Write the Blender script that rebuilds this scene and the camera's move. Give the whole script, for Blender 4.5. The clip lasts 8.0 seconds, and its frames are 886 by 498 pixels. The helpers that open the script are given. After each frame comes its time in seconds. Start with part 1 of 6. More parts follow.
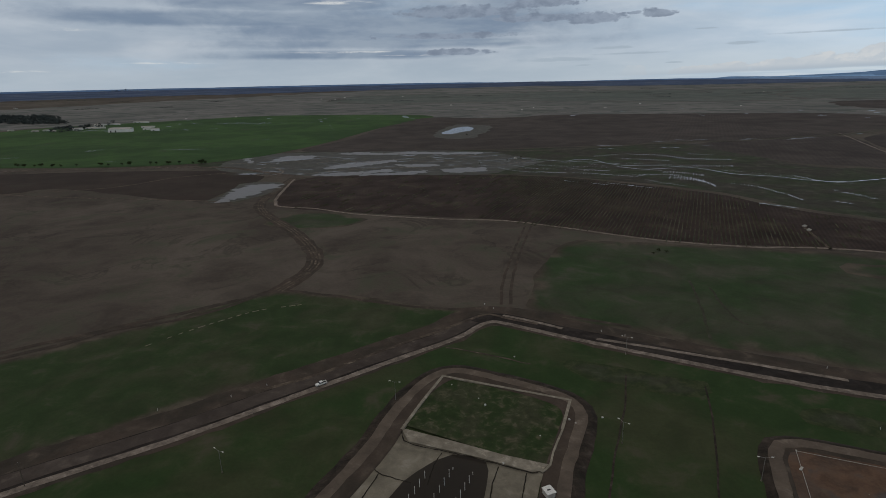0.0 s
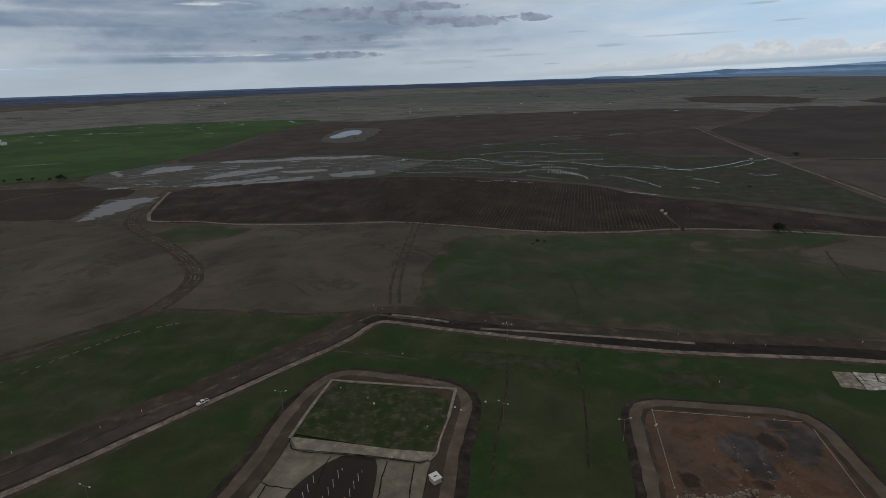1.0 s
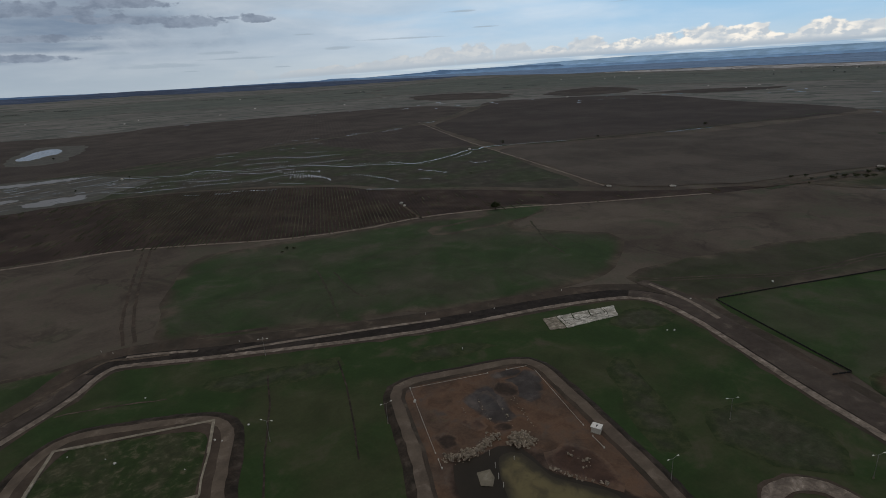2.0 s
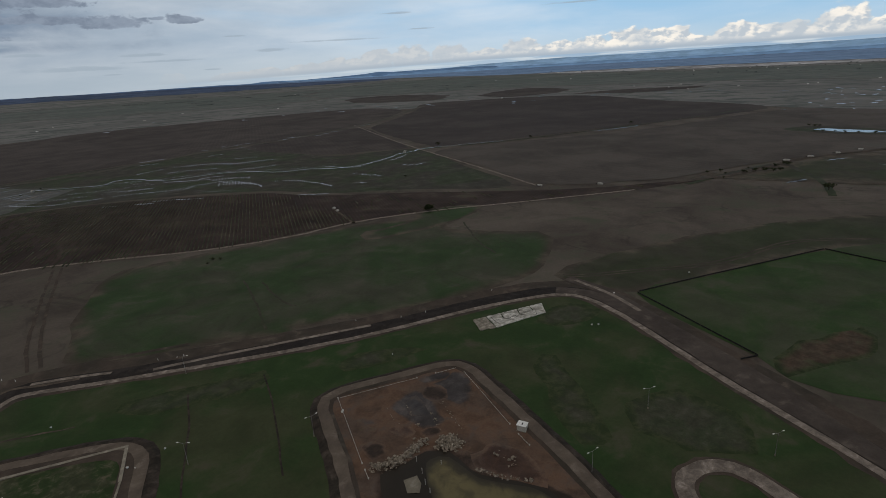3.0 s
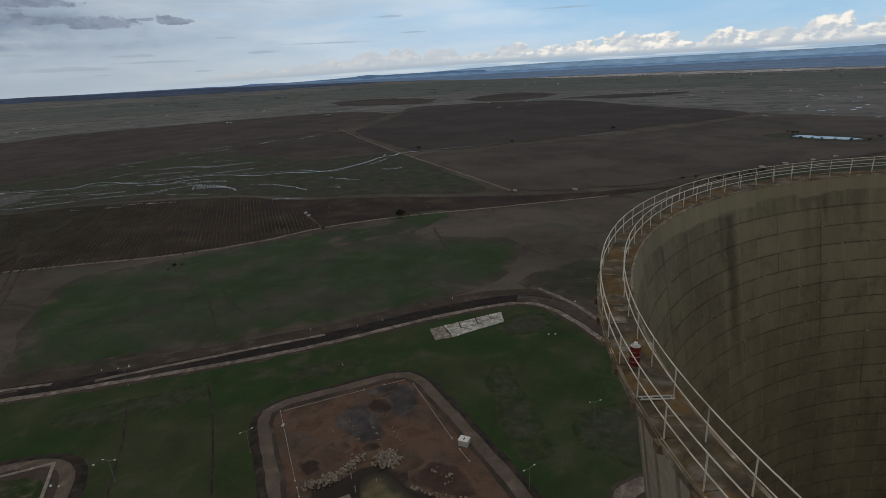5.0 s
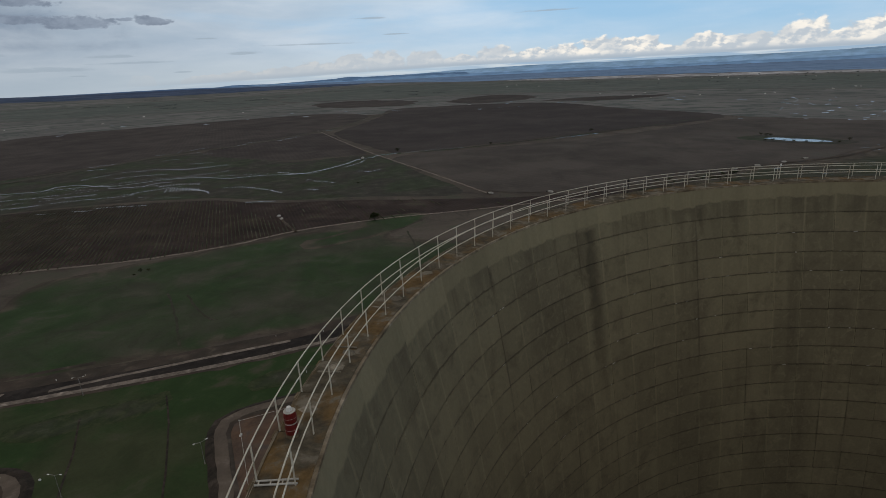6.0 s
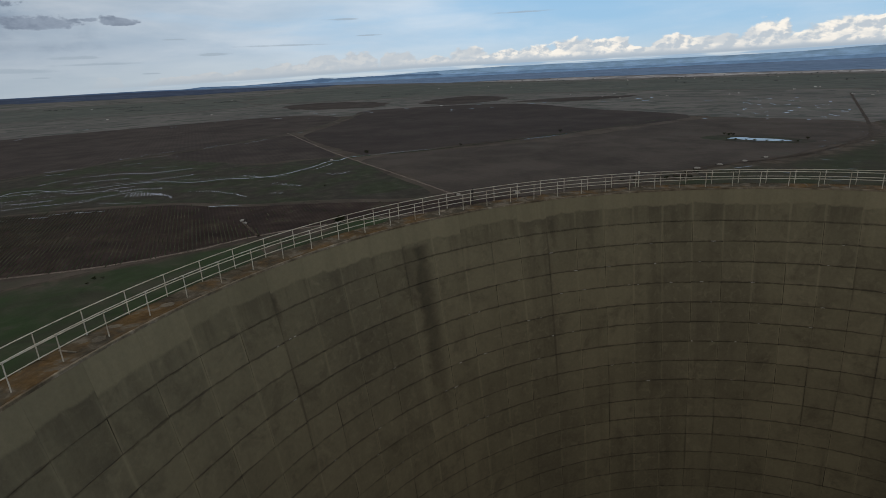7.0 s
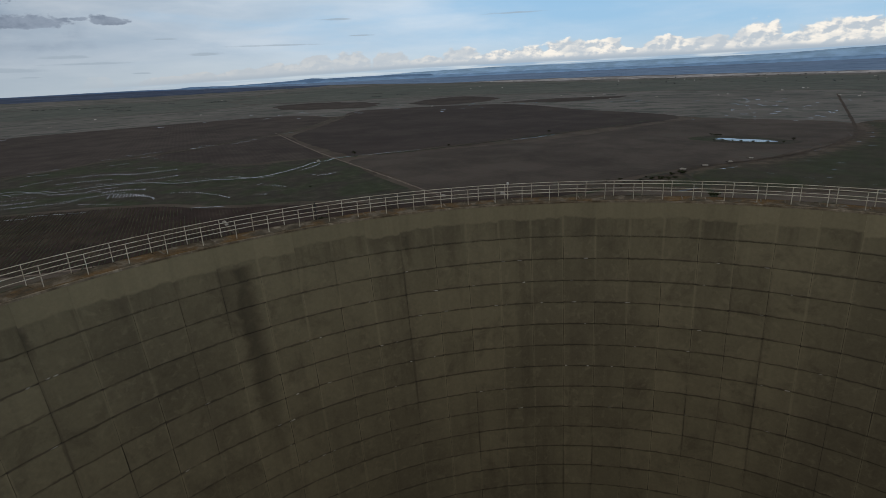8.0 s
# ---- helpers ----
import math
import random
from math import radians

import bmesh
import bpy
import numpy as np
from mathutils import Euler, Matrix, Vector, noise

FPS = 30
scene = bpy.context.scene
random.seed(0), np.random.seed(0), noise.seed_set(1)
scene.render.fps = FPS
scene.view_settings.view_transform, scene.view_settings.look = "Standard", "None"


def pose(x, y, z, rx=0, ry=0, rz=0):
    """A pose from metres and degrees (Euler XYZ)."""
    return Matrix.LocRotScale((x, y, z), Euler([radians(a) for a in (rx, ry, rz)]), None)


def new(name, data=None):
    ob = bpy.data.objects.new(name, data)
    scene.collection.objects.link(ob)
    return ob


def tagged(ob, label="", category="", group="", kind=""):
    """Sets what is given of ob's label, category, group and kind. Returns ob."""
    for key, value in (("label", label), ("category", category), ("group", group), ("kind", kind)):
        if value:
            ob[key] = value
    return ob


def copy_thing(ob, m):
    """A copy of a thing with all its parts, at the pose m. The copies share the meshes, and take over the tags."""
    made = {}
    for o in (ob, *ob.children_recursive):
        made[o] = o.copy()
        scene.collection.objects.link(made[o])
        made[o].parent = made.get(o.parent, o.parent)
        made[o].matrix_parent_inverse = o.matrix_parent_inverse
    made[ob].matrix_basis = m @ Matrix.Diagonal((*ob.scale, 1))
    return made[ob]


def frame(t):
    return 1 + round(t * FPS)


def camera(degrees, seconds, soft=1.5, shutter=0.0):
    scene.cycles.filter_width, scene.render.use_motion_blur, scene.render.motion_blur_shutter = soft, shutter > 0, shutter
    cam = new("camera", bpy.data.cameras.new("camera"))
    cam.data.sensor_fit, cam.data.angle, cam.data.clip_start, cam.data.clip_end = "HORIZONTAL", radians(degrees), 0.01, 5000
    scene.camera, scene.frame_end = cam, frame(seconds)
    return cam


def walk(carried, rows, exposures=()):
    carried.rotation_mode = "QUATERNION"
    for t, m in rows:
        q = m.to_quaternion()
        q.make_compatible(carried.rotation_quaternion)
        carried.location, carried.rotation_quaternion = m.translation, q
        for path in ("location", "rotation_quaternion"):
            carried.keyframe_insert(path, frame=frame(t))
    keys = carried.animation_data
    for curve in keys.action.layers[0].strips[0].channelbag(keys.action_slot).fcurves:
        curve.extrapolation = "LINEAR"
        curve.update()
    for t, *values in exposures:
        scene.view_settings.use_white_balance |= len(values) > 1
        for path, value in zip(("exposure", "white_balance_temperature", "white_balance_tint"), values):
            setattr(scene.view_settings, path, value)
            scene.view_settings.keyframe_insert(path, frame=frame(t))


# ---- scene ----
from mathutils.geometry import delaunay_2d_cdt

cam = camera(78.32, 8.0, soft=0.6)
PATH = [
    (0.0, 0.042, 0.041, 137.793, 72.785, 1.101, -0.011),
    (0.5, 5.131, -3.069, 138.081, 72.8, 1.367, -3.729),
    (1.0, 9.465, -6.028, 137.917, 72.758, 1.852, -11.195),
    (1.5, 13.394, -9.318, 138.32, 72.395, 2.518, -23.669),
    (2.0, 16.344, -11.942, 138.748, 71.891, 2.969, -37.543),
    (2.2, 17.704, -12.816, 138.876, 71.752, 3.144, -41.013),
    (3.3, 27.372, -18.413, 139.164, 71.739, 3.191, -43.901),
    (3.5, 29.129, -19.392, 139.087, 71.773, 3.113, -43.962),
    (4.0, 33.601, -21.701, 138.958, 71.885, 2.975, -44.15),
    (4.5, 38.317, -23.988, 138.838, 71.964, 2.84, -44.226),
    (4.7, 40.237, -24.87, 138.842, 71.992, 2.805, -44.283),
    (5.8, 50.295, -29.833, 138.538, 72.101, 2.632, -46.13),
    (6.0, 52.058, -30.815, 138.503, 72.143, 2.556, -46.336),
    (6.5, 56.416, -33.426, 138.382, 72.157, 2.576, -47.738),
    (7.0, 60.753, -36.048, 138.236, 72.153, 2.618, -48.966),
    (7.5, 65.142, -38.646, 138.12, 72.166, 2.611, -49.466),
    (8.0, 69.512, -41.128, 137.992, 72.153, 2.502, -49.681),
]
EXPOSURE = 0.0
walk(cam, [(t, pose(*p)) for t, *p in PATH])
scene.view_settings.exposure = EXPOSURE


# ---- node shorthand ----
class Nodes:
    """Short way to add shader nodes to one tree."""

    def __init__(self, tree):
        self.tree = tree
        tree.nodes.clear()

    def add(self, kind):
        return self.tree.nodes.new(kind)

    def plug(self, socket, value):
        if isinstance(value, bpy.types.NodeSocket):
            self.tree.links.new(value, socket)
        elif value is not None:
            socket.default_value = value

    def math(self, op, a, b=None, c=None, clamp=False):
        n = self.add("ShaderNodeMath")
        n.operation, n.use_clamp = op, clamp
        for i, v in enumerate((a, b, c)):
            self.plug(n.inputs[i], v)
        return n.outputs[0]

    def vec(self, op, a, b=None):
        n = self.add("ShaderNodeVectorMath")
        n.operation = op
        self.plug(n.inputs[0], a)
        self.plug(n.inputs[1], b)
        return n.outputs["Value"] if op in ("DOT_PRODUCT", "LENGTH") else n.outputs[0]

    def rim(self):
        """How far a point of a sheet lies from the sheet's edge, 0 to 1."""
        n = self.add("ShaderNodeAttribute")
        n.attribute_name = "rim"
        return n.outputs["Fac"]

    def split(self, v):
        n = self.add("ShaderNodeSeparateXYZ")
        self.plug(n.inputs[0], v)
        return n.outputs

    def join(self, x, y, z):
        n = self.add("ShaderNodeCombineXYZ")
        for i, v in enumerate((x, y, z)):
            self.plug(n.inputs[i], v)
        return n.outputs[0]

    def noise(self, vector, scale, detail=4.0, rough=0.55, warp=0.0):
        n = self.add("ShaderNodeTexNoise")
        self.plug(n.inputs["Vector"], vector)
        n.inputs["Scale"].default_value = scale
        n.inputs["Detail"].default_value = detail
        n.inputs["Roughness"].default_value = rough
        n.inputs["Distortion"].default_value = warp
        return n.outputs["Fac"]

    def span(self, v, lo, hi, a=0.0, b=1.0):
        n = self.add("ShaderNodeMapRange")
        n.interpolation_type = "SMOOTHSTEP"
        self.plug(n.inputs["Value"], v)
        for k, x in (("From Min", lo), ("From Max", hi), ("To Min", a), ("To Max", b)):
            self.plug(n.inputs[k], x)
        return n.outputs[0]

    def mix(self, fac, a, b, blend="MIX"):
        n = self.add("ShaderNodeMix")
        n.data_type, n.blend_type = "RGBA", blend
        self.plug(n.inputs[0], fac)
        for i, v in ((6, a), (7, b)):
            self.plug(n.inputs[i], (*v, 1.0) if isinstance(v, tuple) and len(v) == 3 else v)
        return n.outputs[2]

    def bump(self, height, strength, distance):
        n = self.add("ShaderNodeBump")
        n.inputs["Strength"].default_value = strength
        n.inputs["Distance"].default_value = distance
        self.plug(n.inputs["Height"], height)
        return n.outputs[0]

    def surface(self, color, rough=0.9, metal=0.0, normal=None, gloss=0.3, coat=None):
        b = self.add("ShaderNodeBsdfPrincipled")
        self.plug(b.inputs["Base Color"], (*color, 1.0) if isinstance(color, tuple) and len(color) == 3 else color)
        self.plug(b.inputs["Roughness"], rough)
        self.plug(b.inputs["Metallic"], metal)
        self.plug(b.inputs["Specular IOR Level"], gloss)
        if normal is not None:
            self.plug(b.inputs["Normal"], normal)
        out = self.add("ShaderNodeOutputMaterial")
        self.tree.links.new(b.outputs[0], out.inputs[0])
        return b


def material(name):
    m = bpy.data.materials.new(name)
    m.use_nodes = True
    return m, Nodes(m.node_tree)


# ---- sky, clouds and sun ----
SUN_AZ, SUN_EL = 230.0, 58.0
world = bpy.data.worlds.new("sky")
scene.world = world
world.use_nodes = True
w = Nodes(world.node_tree)
sky = w.add("ShaderNodeTexSky")
sky.sky_type, sky.sun_disc = "NISHITA", False
sky.sun_elevation, sky.sun_rotation = radians(SUN_EL), radians(SUN_AZ)
sky.altitude, sky.dust_density = 60.0, 0.6
way = w.add("ShaderNodeTexCoord").outputs["Generated"]
dx, dy, dz = w.split(way)
level = w.math("MAXIMUM", w.math("SQRT", w.math("ADD", w.math("MULTIPLY", dx, dx), w.math("MULTIPLY", dy, dy))), 0.001)
elev = w.math("MULTIPLY", w.math("ARCTAN2", dz, level), 57.2958)  # degrees above the level
azim = w.math("MULTIPLY", w.math("ARCTAN2", dx, dy), 57.2958)  # degrees east of north


def sky_noise(da, de, wide, tall, seed, detail=6.0, rough=0.58, warp=0.3):
    v = w.join(w.math("DIVIDE", w.math("ADD", azim, da), wide), w.math("DIVIDE", w.math("ADD", elev, de), tall), seed)
    return w.noise(v, 1.0, detail, rough, warp)


# thin high veil: nearly closed in the west, torn into streaks over blue in the east
east = w.span(azim, 2.0, 58.0)
streaks = sky_noise(0, 0, 14.0, 3.0, 3.7, 7.0, 0.58, 0.25)
films = sky_noise(0, 0, 36.0, 6.0, 8.1, 5.0, 0.5, 0.4)
veil = w.math("ADD", w.math("MULTIPLY", streaks, 0.45), w.math("MULTIPLY", films, 0.55))
veil = w.span(w.math("SUBTRACT", veil, w.math("MULTIPLY", w.span(azim, 14.0, 66.0), 0.25)), 0.14, 0.44)
tint = w.span(sky_noise(0, 0, 11.0, 2.4, 5.2, 7.0, 0.56, 0.25), 0.24, 0.76)
veil_color = w.mix(tint, w.mix(east, (0.325, 0.39, 0.470), (0.50, 0.64, 0.78)), w.mix(east, (0.475, 0.525, 0.585), (0.66, 0.76, 0.86)))
blue = w.mix(0.7, w.mix(1.0, sky.outputs[0], (0.06, 0.06, 0.065), "MULTIPLY"), (0.36, 0.64, 0.93))
color = w.mix(w.math("MULTIPLY", veil, w.span(azim, 20.0, 75.0, 0.97, 0.75)), blue, veil_color)
low = w.math("MULTIPLY", w.span(elev, 0.0, 3.6, 1.0, 0.0), w.span(azim, 0.0, 30.0, 0.55, 0.75))
color = w.mix(low, color, w.mix(east, (0.40, 0.475, 0.54), (0.60, 0.68, 0.72)))


def cloud_mass(clouds):
    """Nearness to the middle of the nearest of some flat-bottomed clouds: bearing, height, half-width and half-depth in degrees."""
    mass = None
    for a, e, wide, deep in clouds:
        u = w.math("DIVIDE", w.math("SUBTRACT", azim, float(a)), float(wide))
        v = w.math("DIVIDE", w.math("SUBTRACT", elev, float(e)), float(deep))
        v = w.math("MAXIMUM", v, w.math("MULTIPLY", v, -1.6))
        d = w.math("SUBTRACT", 1.0, w.math("SQRT", w.math("ADD", w.math("MULTIPLY", u, u), w.math("MULTIPLY", v, v))))
        mass = d if mass is None else w.math("MAXIMUM", mass, d)
    return mass


# wide soft grey-blue bank
CLOUDS = [(-9, 2.5, 11, 0.5), (-5, 4.6, 15, 2.0), (3, 5.6, 9, 2.2), (-4, 3.5, 16, 0.7), (-20, 5.6, 16, 0.8), (-14, 7.0, 12, 0.8), (-50, 6.0, 14, 1.2)]
ragged = sky_noise(0, 0, 5.2, 2.4, 2.2, 8.0, 0.62, 0.25)
cloud = w.span(w.math("ADD", cloud_mass(CLOUDS), w.math("MULTIPLY", w.math("SUBTRACT", ragged, 0.5), 1.7)), -0.58, 0.50)
inside = sky_noise(1.0, 0.4, 8.0, 1.6, 6.6, 7.0, 0.56, 0.25)
cloud_color = w.mix(w.span(inside, 0.36, 0.66), (0.160, 0.222, 0.318), (0.262, 0.325, 0.408))
color = w.mix(w.math("MULTIPLY", cloud, 0.85), color, cloud_color)
# thin bright rifts under the bank
rifts = w.math("MULTIPLY", w.span(cloud_mass([(-25, 1.95, 5, 0.16), (-8.5, 2.8, 9, 0.16), (-37, 1.3, 4, 0.2), (-2, 2.45, 5, 0.12), (-10, 7.2, 5, 0.3), (-33, 4.6, 3, 0.25)]), 0.0, 0.7), w.span(sky_noise(5.0, 1.0, 2.6, 0.5, 4.4, 6.0, 0.6, 0.3), 0.42, 0.66))
color = w.mix(w.math("MULTIPLY", rifts, 0.8), color, (0.66, 0.68, 0.68))
# small torn clouds with firm edges at the end of the bank, and flat wisps beyond
TORN = [(2.0, 6.2, 7.0, 0.75), (1.0, 4.1, 7.5, 0.38), (9.4, 6.8, 4.2, 0.55), (8.8, 5.5, 5.4, 0.5), (14.8, 5.25, 2.9, 0.85), (20.2, 5.45, 1.9, 0.48), (18.2, 5.6, 0.8, 0.25), (1.2, 2.6, 4.0, 0.4)]
lumps = sky_noise(3.0, 0, 1.5, 0.8, 12.2, 8.0, 0.58, 0.15)
torn = w.span(w.math("ADD", cloud_mass(TORN), w.math("MULTIPLY", w.math("SUBTRACT", lumps, 0.5), 2.0)), 0.0, 0.32)
color = w.mix(w.math("MULTIPLY", torn, 0.86), color, w.mix(w.span(lumps, 0.4, 0.68), (0.255, 0.305, 0.385), (0.175, 0.215, 0.285)))
WISPS = [(6.0, 3.55, 1.9, 0.2), (8.0, 2.9, 2.0, 0.2), (16.4, 2.65, 2.1, 0.2), (11.5, 1.7, 4.5, 0.3), (17.5, 2.1, 4.2, 0.15), (33.8, 3.25, 5.0, 0.16), (27.0, 2.65, 2.0, 0.2), (13.8, 1.15, 0.9, 0.1), (22.0, 1.2, 0.8, 0.1), (24.2, 4.0, 1.2, 0.12), (57.0, 5.3, 3.6, 0.16), (39.5, 5.4, 2.0, 0.16), (42.0, 3.9, 1.4, 0.1)]
wisp = w.span(w.math("ADD", cloud_mass(WISPS), w.math("MULTIPLY", w.math("SUBTRACT", sky_noise(9.0, 0, 2.2, 0.5, 3.3, 7.0, 0.58, 0.2), 0.5), 1.9)), 0.0, 0.6)
color = w.mix(w.math("MULTIPLY", wisp, 0.62), color, (0.33, 0.40, 0.47))
# heaped clouds standing along the eastern horizon: bearing, top and half-width in degrees
HEAPS = [(18.4, 0.95, 0.9), (23.6, 0.85, 1.7), (26.6, 1.05, 1.4), (30.2, 1.25, 1.8), (33.3, 1.75, 1.2), (35.0, 1.6, 0.9), (37.2, 2.15, 1.5), (40.7, 2.25, 1.7), (44.6, 2.15, 1.7), (48.2, 1.55, 1.7), (51.6, 2.3, 1.5), (55.1, 1.85, 1.5), (58.3, 2.25, 1.6), (61.9, 2.6, 2.0), (65.1, 2.6, 1.7), (67.8, 1.55, 1.5), (71.0, 2.35, 2.0), (74.5, 2.15, 1.6), (76.5, 1.8, 1.2), (78.2, 3.15, 1.6), (80.6, 1.9, 1.6), (83.5, 2.9, 2.3), (86.2, 2.65, 1.9), (90.0, 2.3, 2.6), (95.0, 2.7, 3.0), (102.0, 2.4, 4.0)]
foot = w.span(azim, 16.0, 52.0, 0.12, 0.72)
over = w.math("SUBTRACT", elev, foot)
dome = None
for a, top, half in HEAPS:
    u = w.math("ABSOLUTE", w.math("DIVIDE", w.math("SUBTRACT", azim, a), half * 1.35))
    v = w.math("DIVIDE", w.math("MAXIMUM", over, 0.0), top - 0.02 - 0.6 * min(1.0, max(0.0, (a - 16) / 36)))
    d = w.math("SUBTRACT", 1.0, w.math("POWER", w.math("ADD", w.math("POWER", u, 2.7), w.math("POWER", v, 2.7)), 0.37))
    dome = d if dome is None else w.math("MAXIMUM", dome, d)
puff = sky_noise(0, 0, 1.35, 0.85, 1.7, 4.5, 0.5, 0.05)
lit = sky_noise(-0.26, 0.22, 1.35, 0.85, 1.7, 4.5, 0.5, 0.05)
rank = w.span(azim, 14.0, 26.0)
heap = w.math("ADD", dome, w.math("MULTIPLY", w.math("SUBTRACT", puff, 0.5), 0.9))
heap = w.math("MULTIPLY", w.span(heap, -0.02, 0.13), w.math("MULTIPLY", rank, w.span(over, -0.12, 0.10)))
fair = w.math("MULTIPLY", w.span(azim, 42.0, 60.0, 0.25, 1.0), w.span(sky_noise(2.0, 0, 3.2, 1.3, 9.1, 3.0, 0.5, 0.0), 0.34, 0.58, 0.25, 1.0))
sides = w.span(w.math("SUBTRACT", puff, lit), -0.10, 0.09)
glow = w.math("MULTIPLY", w.math("MULTIPLY", sides, w.span(over, 0.10, 0.70)), fair)
heap_color = w.mix(glow, w.mix(east, (0.46, 0.505, 0.55), (0.52, 0.575, 0.63)), w.mix(east, (0.68, 0.66, 0.62), (0.98, 0.92, 0.83)))
# grey shelf of cloud between and under the heaps
shelf = w.math("MULTIPLY", w.span(w.math("ADD", over, w.math("MULTIPLY", w.math("SUBTRACT", puff, 0.5), 0.9)), 0.30, 0.95, 1.0, 0.0), w.math("MULTIPLY", rank, w.span(over, -0.10, 0.06)))
color = w.mix(w.math("MULTIPLY", shelf, 0.75), color, w.mix(w.span(over, 0.0, 0.5), w.mix(east, (0.42, 0.48, 0.54), (0.34, 0.42, 0.51)), (0.50, 0.57, 0.63)))
color = w.mix(w.math("MULTIPLY", heap, 0.96), color, heap_color)
color = w.mix(w.math("MULTIPLY", w.math("MULTIPLY", heap, w.span(over, 0.0, 0.5, 0.75, 0.0)), rank), color, w.mix(east, (0.42, 0.48, 0.54), (0.36, 0.44, 0.53)))
# bright strip of air under the heaps
strip = w.math("MULTIPLY", w.span(over, -0.05, 0.06, 1.0, 0.0), rank)
color = w.mix(w.math("MULTIPLY", strip, w.span(azim, 34.0, 60.0, 0.25, 0.85)), color, w.mix(w.span(sky_noise(0, 0, 6.0, 0.3, 7.7, 4.0, 0.5, 0.0), 0.42, 0.62), (0.30, 0.43, 0.58), (0.62, 0.68, 0.72)))
# overhead the cloud closes into an even warm grey
color = w.mix(w.span(elev, 9.0, 22.0, 0.0, 0.92), color, w.mix(w.span(films, 0.35, 0.65), (0.33, 0.318, 0.308), (0.43, 0.412, 0.395)))
back = w.add("ShaderNodeBackground")
w.plug(back.inputs["Color"], color)
back.inputs["Strength"].default_value = 1.0
w.tree.links.new(back.outputs[0], w.add("ShaderNodeOutputWorld").inputs[0])

sun = new("sun", bpy.data.lights.new("sun", "SUN"))
sun.data.energy, sun.data.angle, sun.data.color = 0.28, radians(30), (1.0, 0.95, 0.88)
sun.matrix_world = Matrix.Translation((0, 0, 400)) @ Vector((math.sin(radians(SUN_AZ)) * math.cos(radians(SUN_EL)), math.cos(radians(SUN_AZ)) * math.cos(radians(SUN_EL)), math.sin(radians(SUN_EL)))).to_track_quat("Z", "Y").to_matrix().to_4x4()


# ---- materials ----
def earth(name, low, high, spots, big=90.0, mid=14.0, fine=1.6, spread=(0.42, 0.6), spotted=(0.55, 0.7), rough=0.95, relief=0.15, tones=(0.55, 1.5), warp=0.4, gloss=0.12, veins=0.0, vein=(0.03, 0.026, 0.02), rows=None, fade=None, streak=0.0):
    """Soil or turf: two colours in wide drifts, spots of a third, and fine grain; streak draws far land out into long level swells."""
    m, n = material(name)
    at = n.add("ShaderNodeNewGeometry").outputs["Position"]
    if streak:
        ex, ey, _ = n.split(n.vec("SUBTRACT", at, (35.0, -20.0, 0.0)))
        out = n.math("SQRT", n.math("ADD", n.math("MULTIPLY", ex, ex), n.math("MULTIPLY", ey, ey)))
        at = n.join(n.math("MULTIPLY", n.math("ARCTAN2", ex, ey), 3000.0), n.math("MULTIPLY", out, streak), 0.0)
    wide = n.noise(at, 1 / big, 6.0, 0.6, warp)
    middle = n.noise(at, 1 / mid, 6.0, 0.62, warp)
    grain = n.noise(at, 1 / fine, 3.0, 0.7)
    c = n.mix(n.span(wide, *spread), low, high)
    c = n.mix(n.span(middle, *spotted), c, spots)
    if veins:
        ridge = n.math("ABSOLUTE", n.math("SUBTRACT", n.noise(at, 1 / (mid * 2.2), 5.0, 0.6, 1.2), 0.5))
        gate = n.span(n.noise(at, 1 / (big * 0.6), 3.0), 0.42, 0.6)
        c = n.mix(n.math("MULTIPLY", n.math("MULTIPLY", n.span(ridge, 0.0, 0.035, 1.0, 0.0), gate), veins), c, vein)
    if fade:
        rim_in = n.rim()
        ragged_in = n.math("ADD", n.math("MULTIPLY", middle, 0.6), n.math("MULTIPLY", wide, 0.5))
        c = n.mix(n.span(n.math("SUBTRACT", rim_in, ragged_in), -0.45, 0.12), n.mix(n.span(middle, *spotted), n.mix(n.span(n.noise(at, 1 / fade[3], 6.0, 0.6, warp), *fade[4]), fade[0], fade[1]), fade[2]) if len(fade) > 2 else n.mix(n.span(middle, 0.4, 0.65), *fade), c)
    if rows:
        bearing, pitch, strength = rows
        across = n.vec("DOT_PRODUCT", at, (math.cos(radians(bearing)), -math.sin(radians(bearing)), 0.0))
        wave = n.math("SINE", n.math("MULTIPLY", n.math("ADD", across, n.math("MULTIPLY", middle, pitch * 0.5)), 2 * math.pi / pitch))
        shade_row = n.span(wave, -0.7, 0.7, 1 - strength, 1 + strength)
        c = n.mix(1.0, c, n.join(shade_row, shade_row, shade_row), "MULTIPLY")
    tone = n.math("ADD", n.math("MULTIPLY", grain, 0.3), n.math("MULTIPLY", middle, 0.9))
    tone = n.span(tone, 0.36, 0.86, *tones)
    c = n.mix(1.0, c, n.join(tone, tone, tone), "MULTIPLY")
    n.surface(c, rough, 0.0, n.bump(n.math("ADD", grain, middle), 0.5, relief), gloss)
    return m


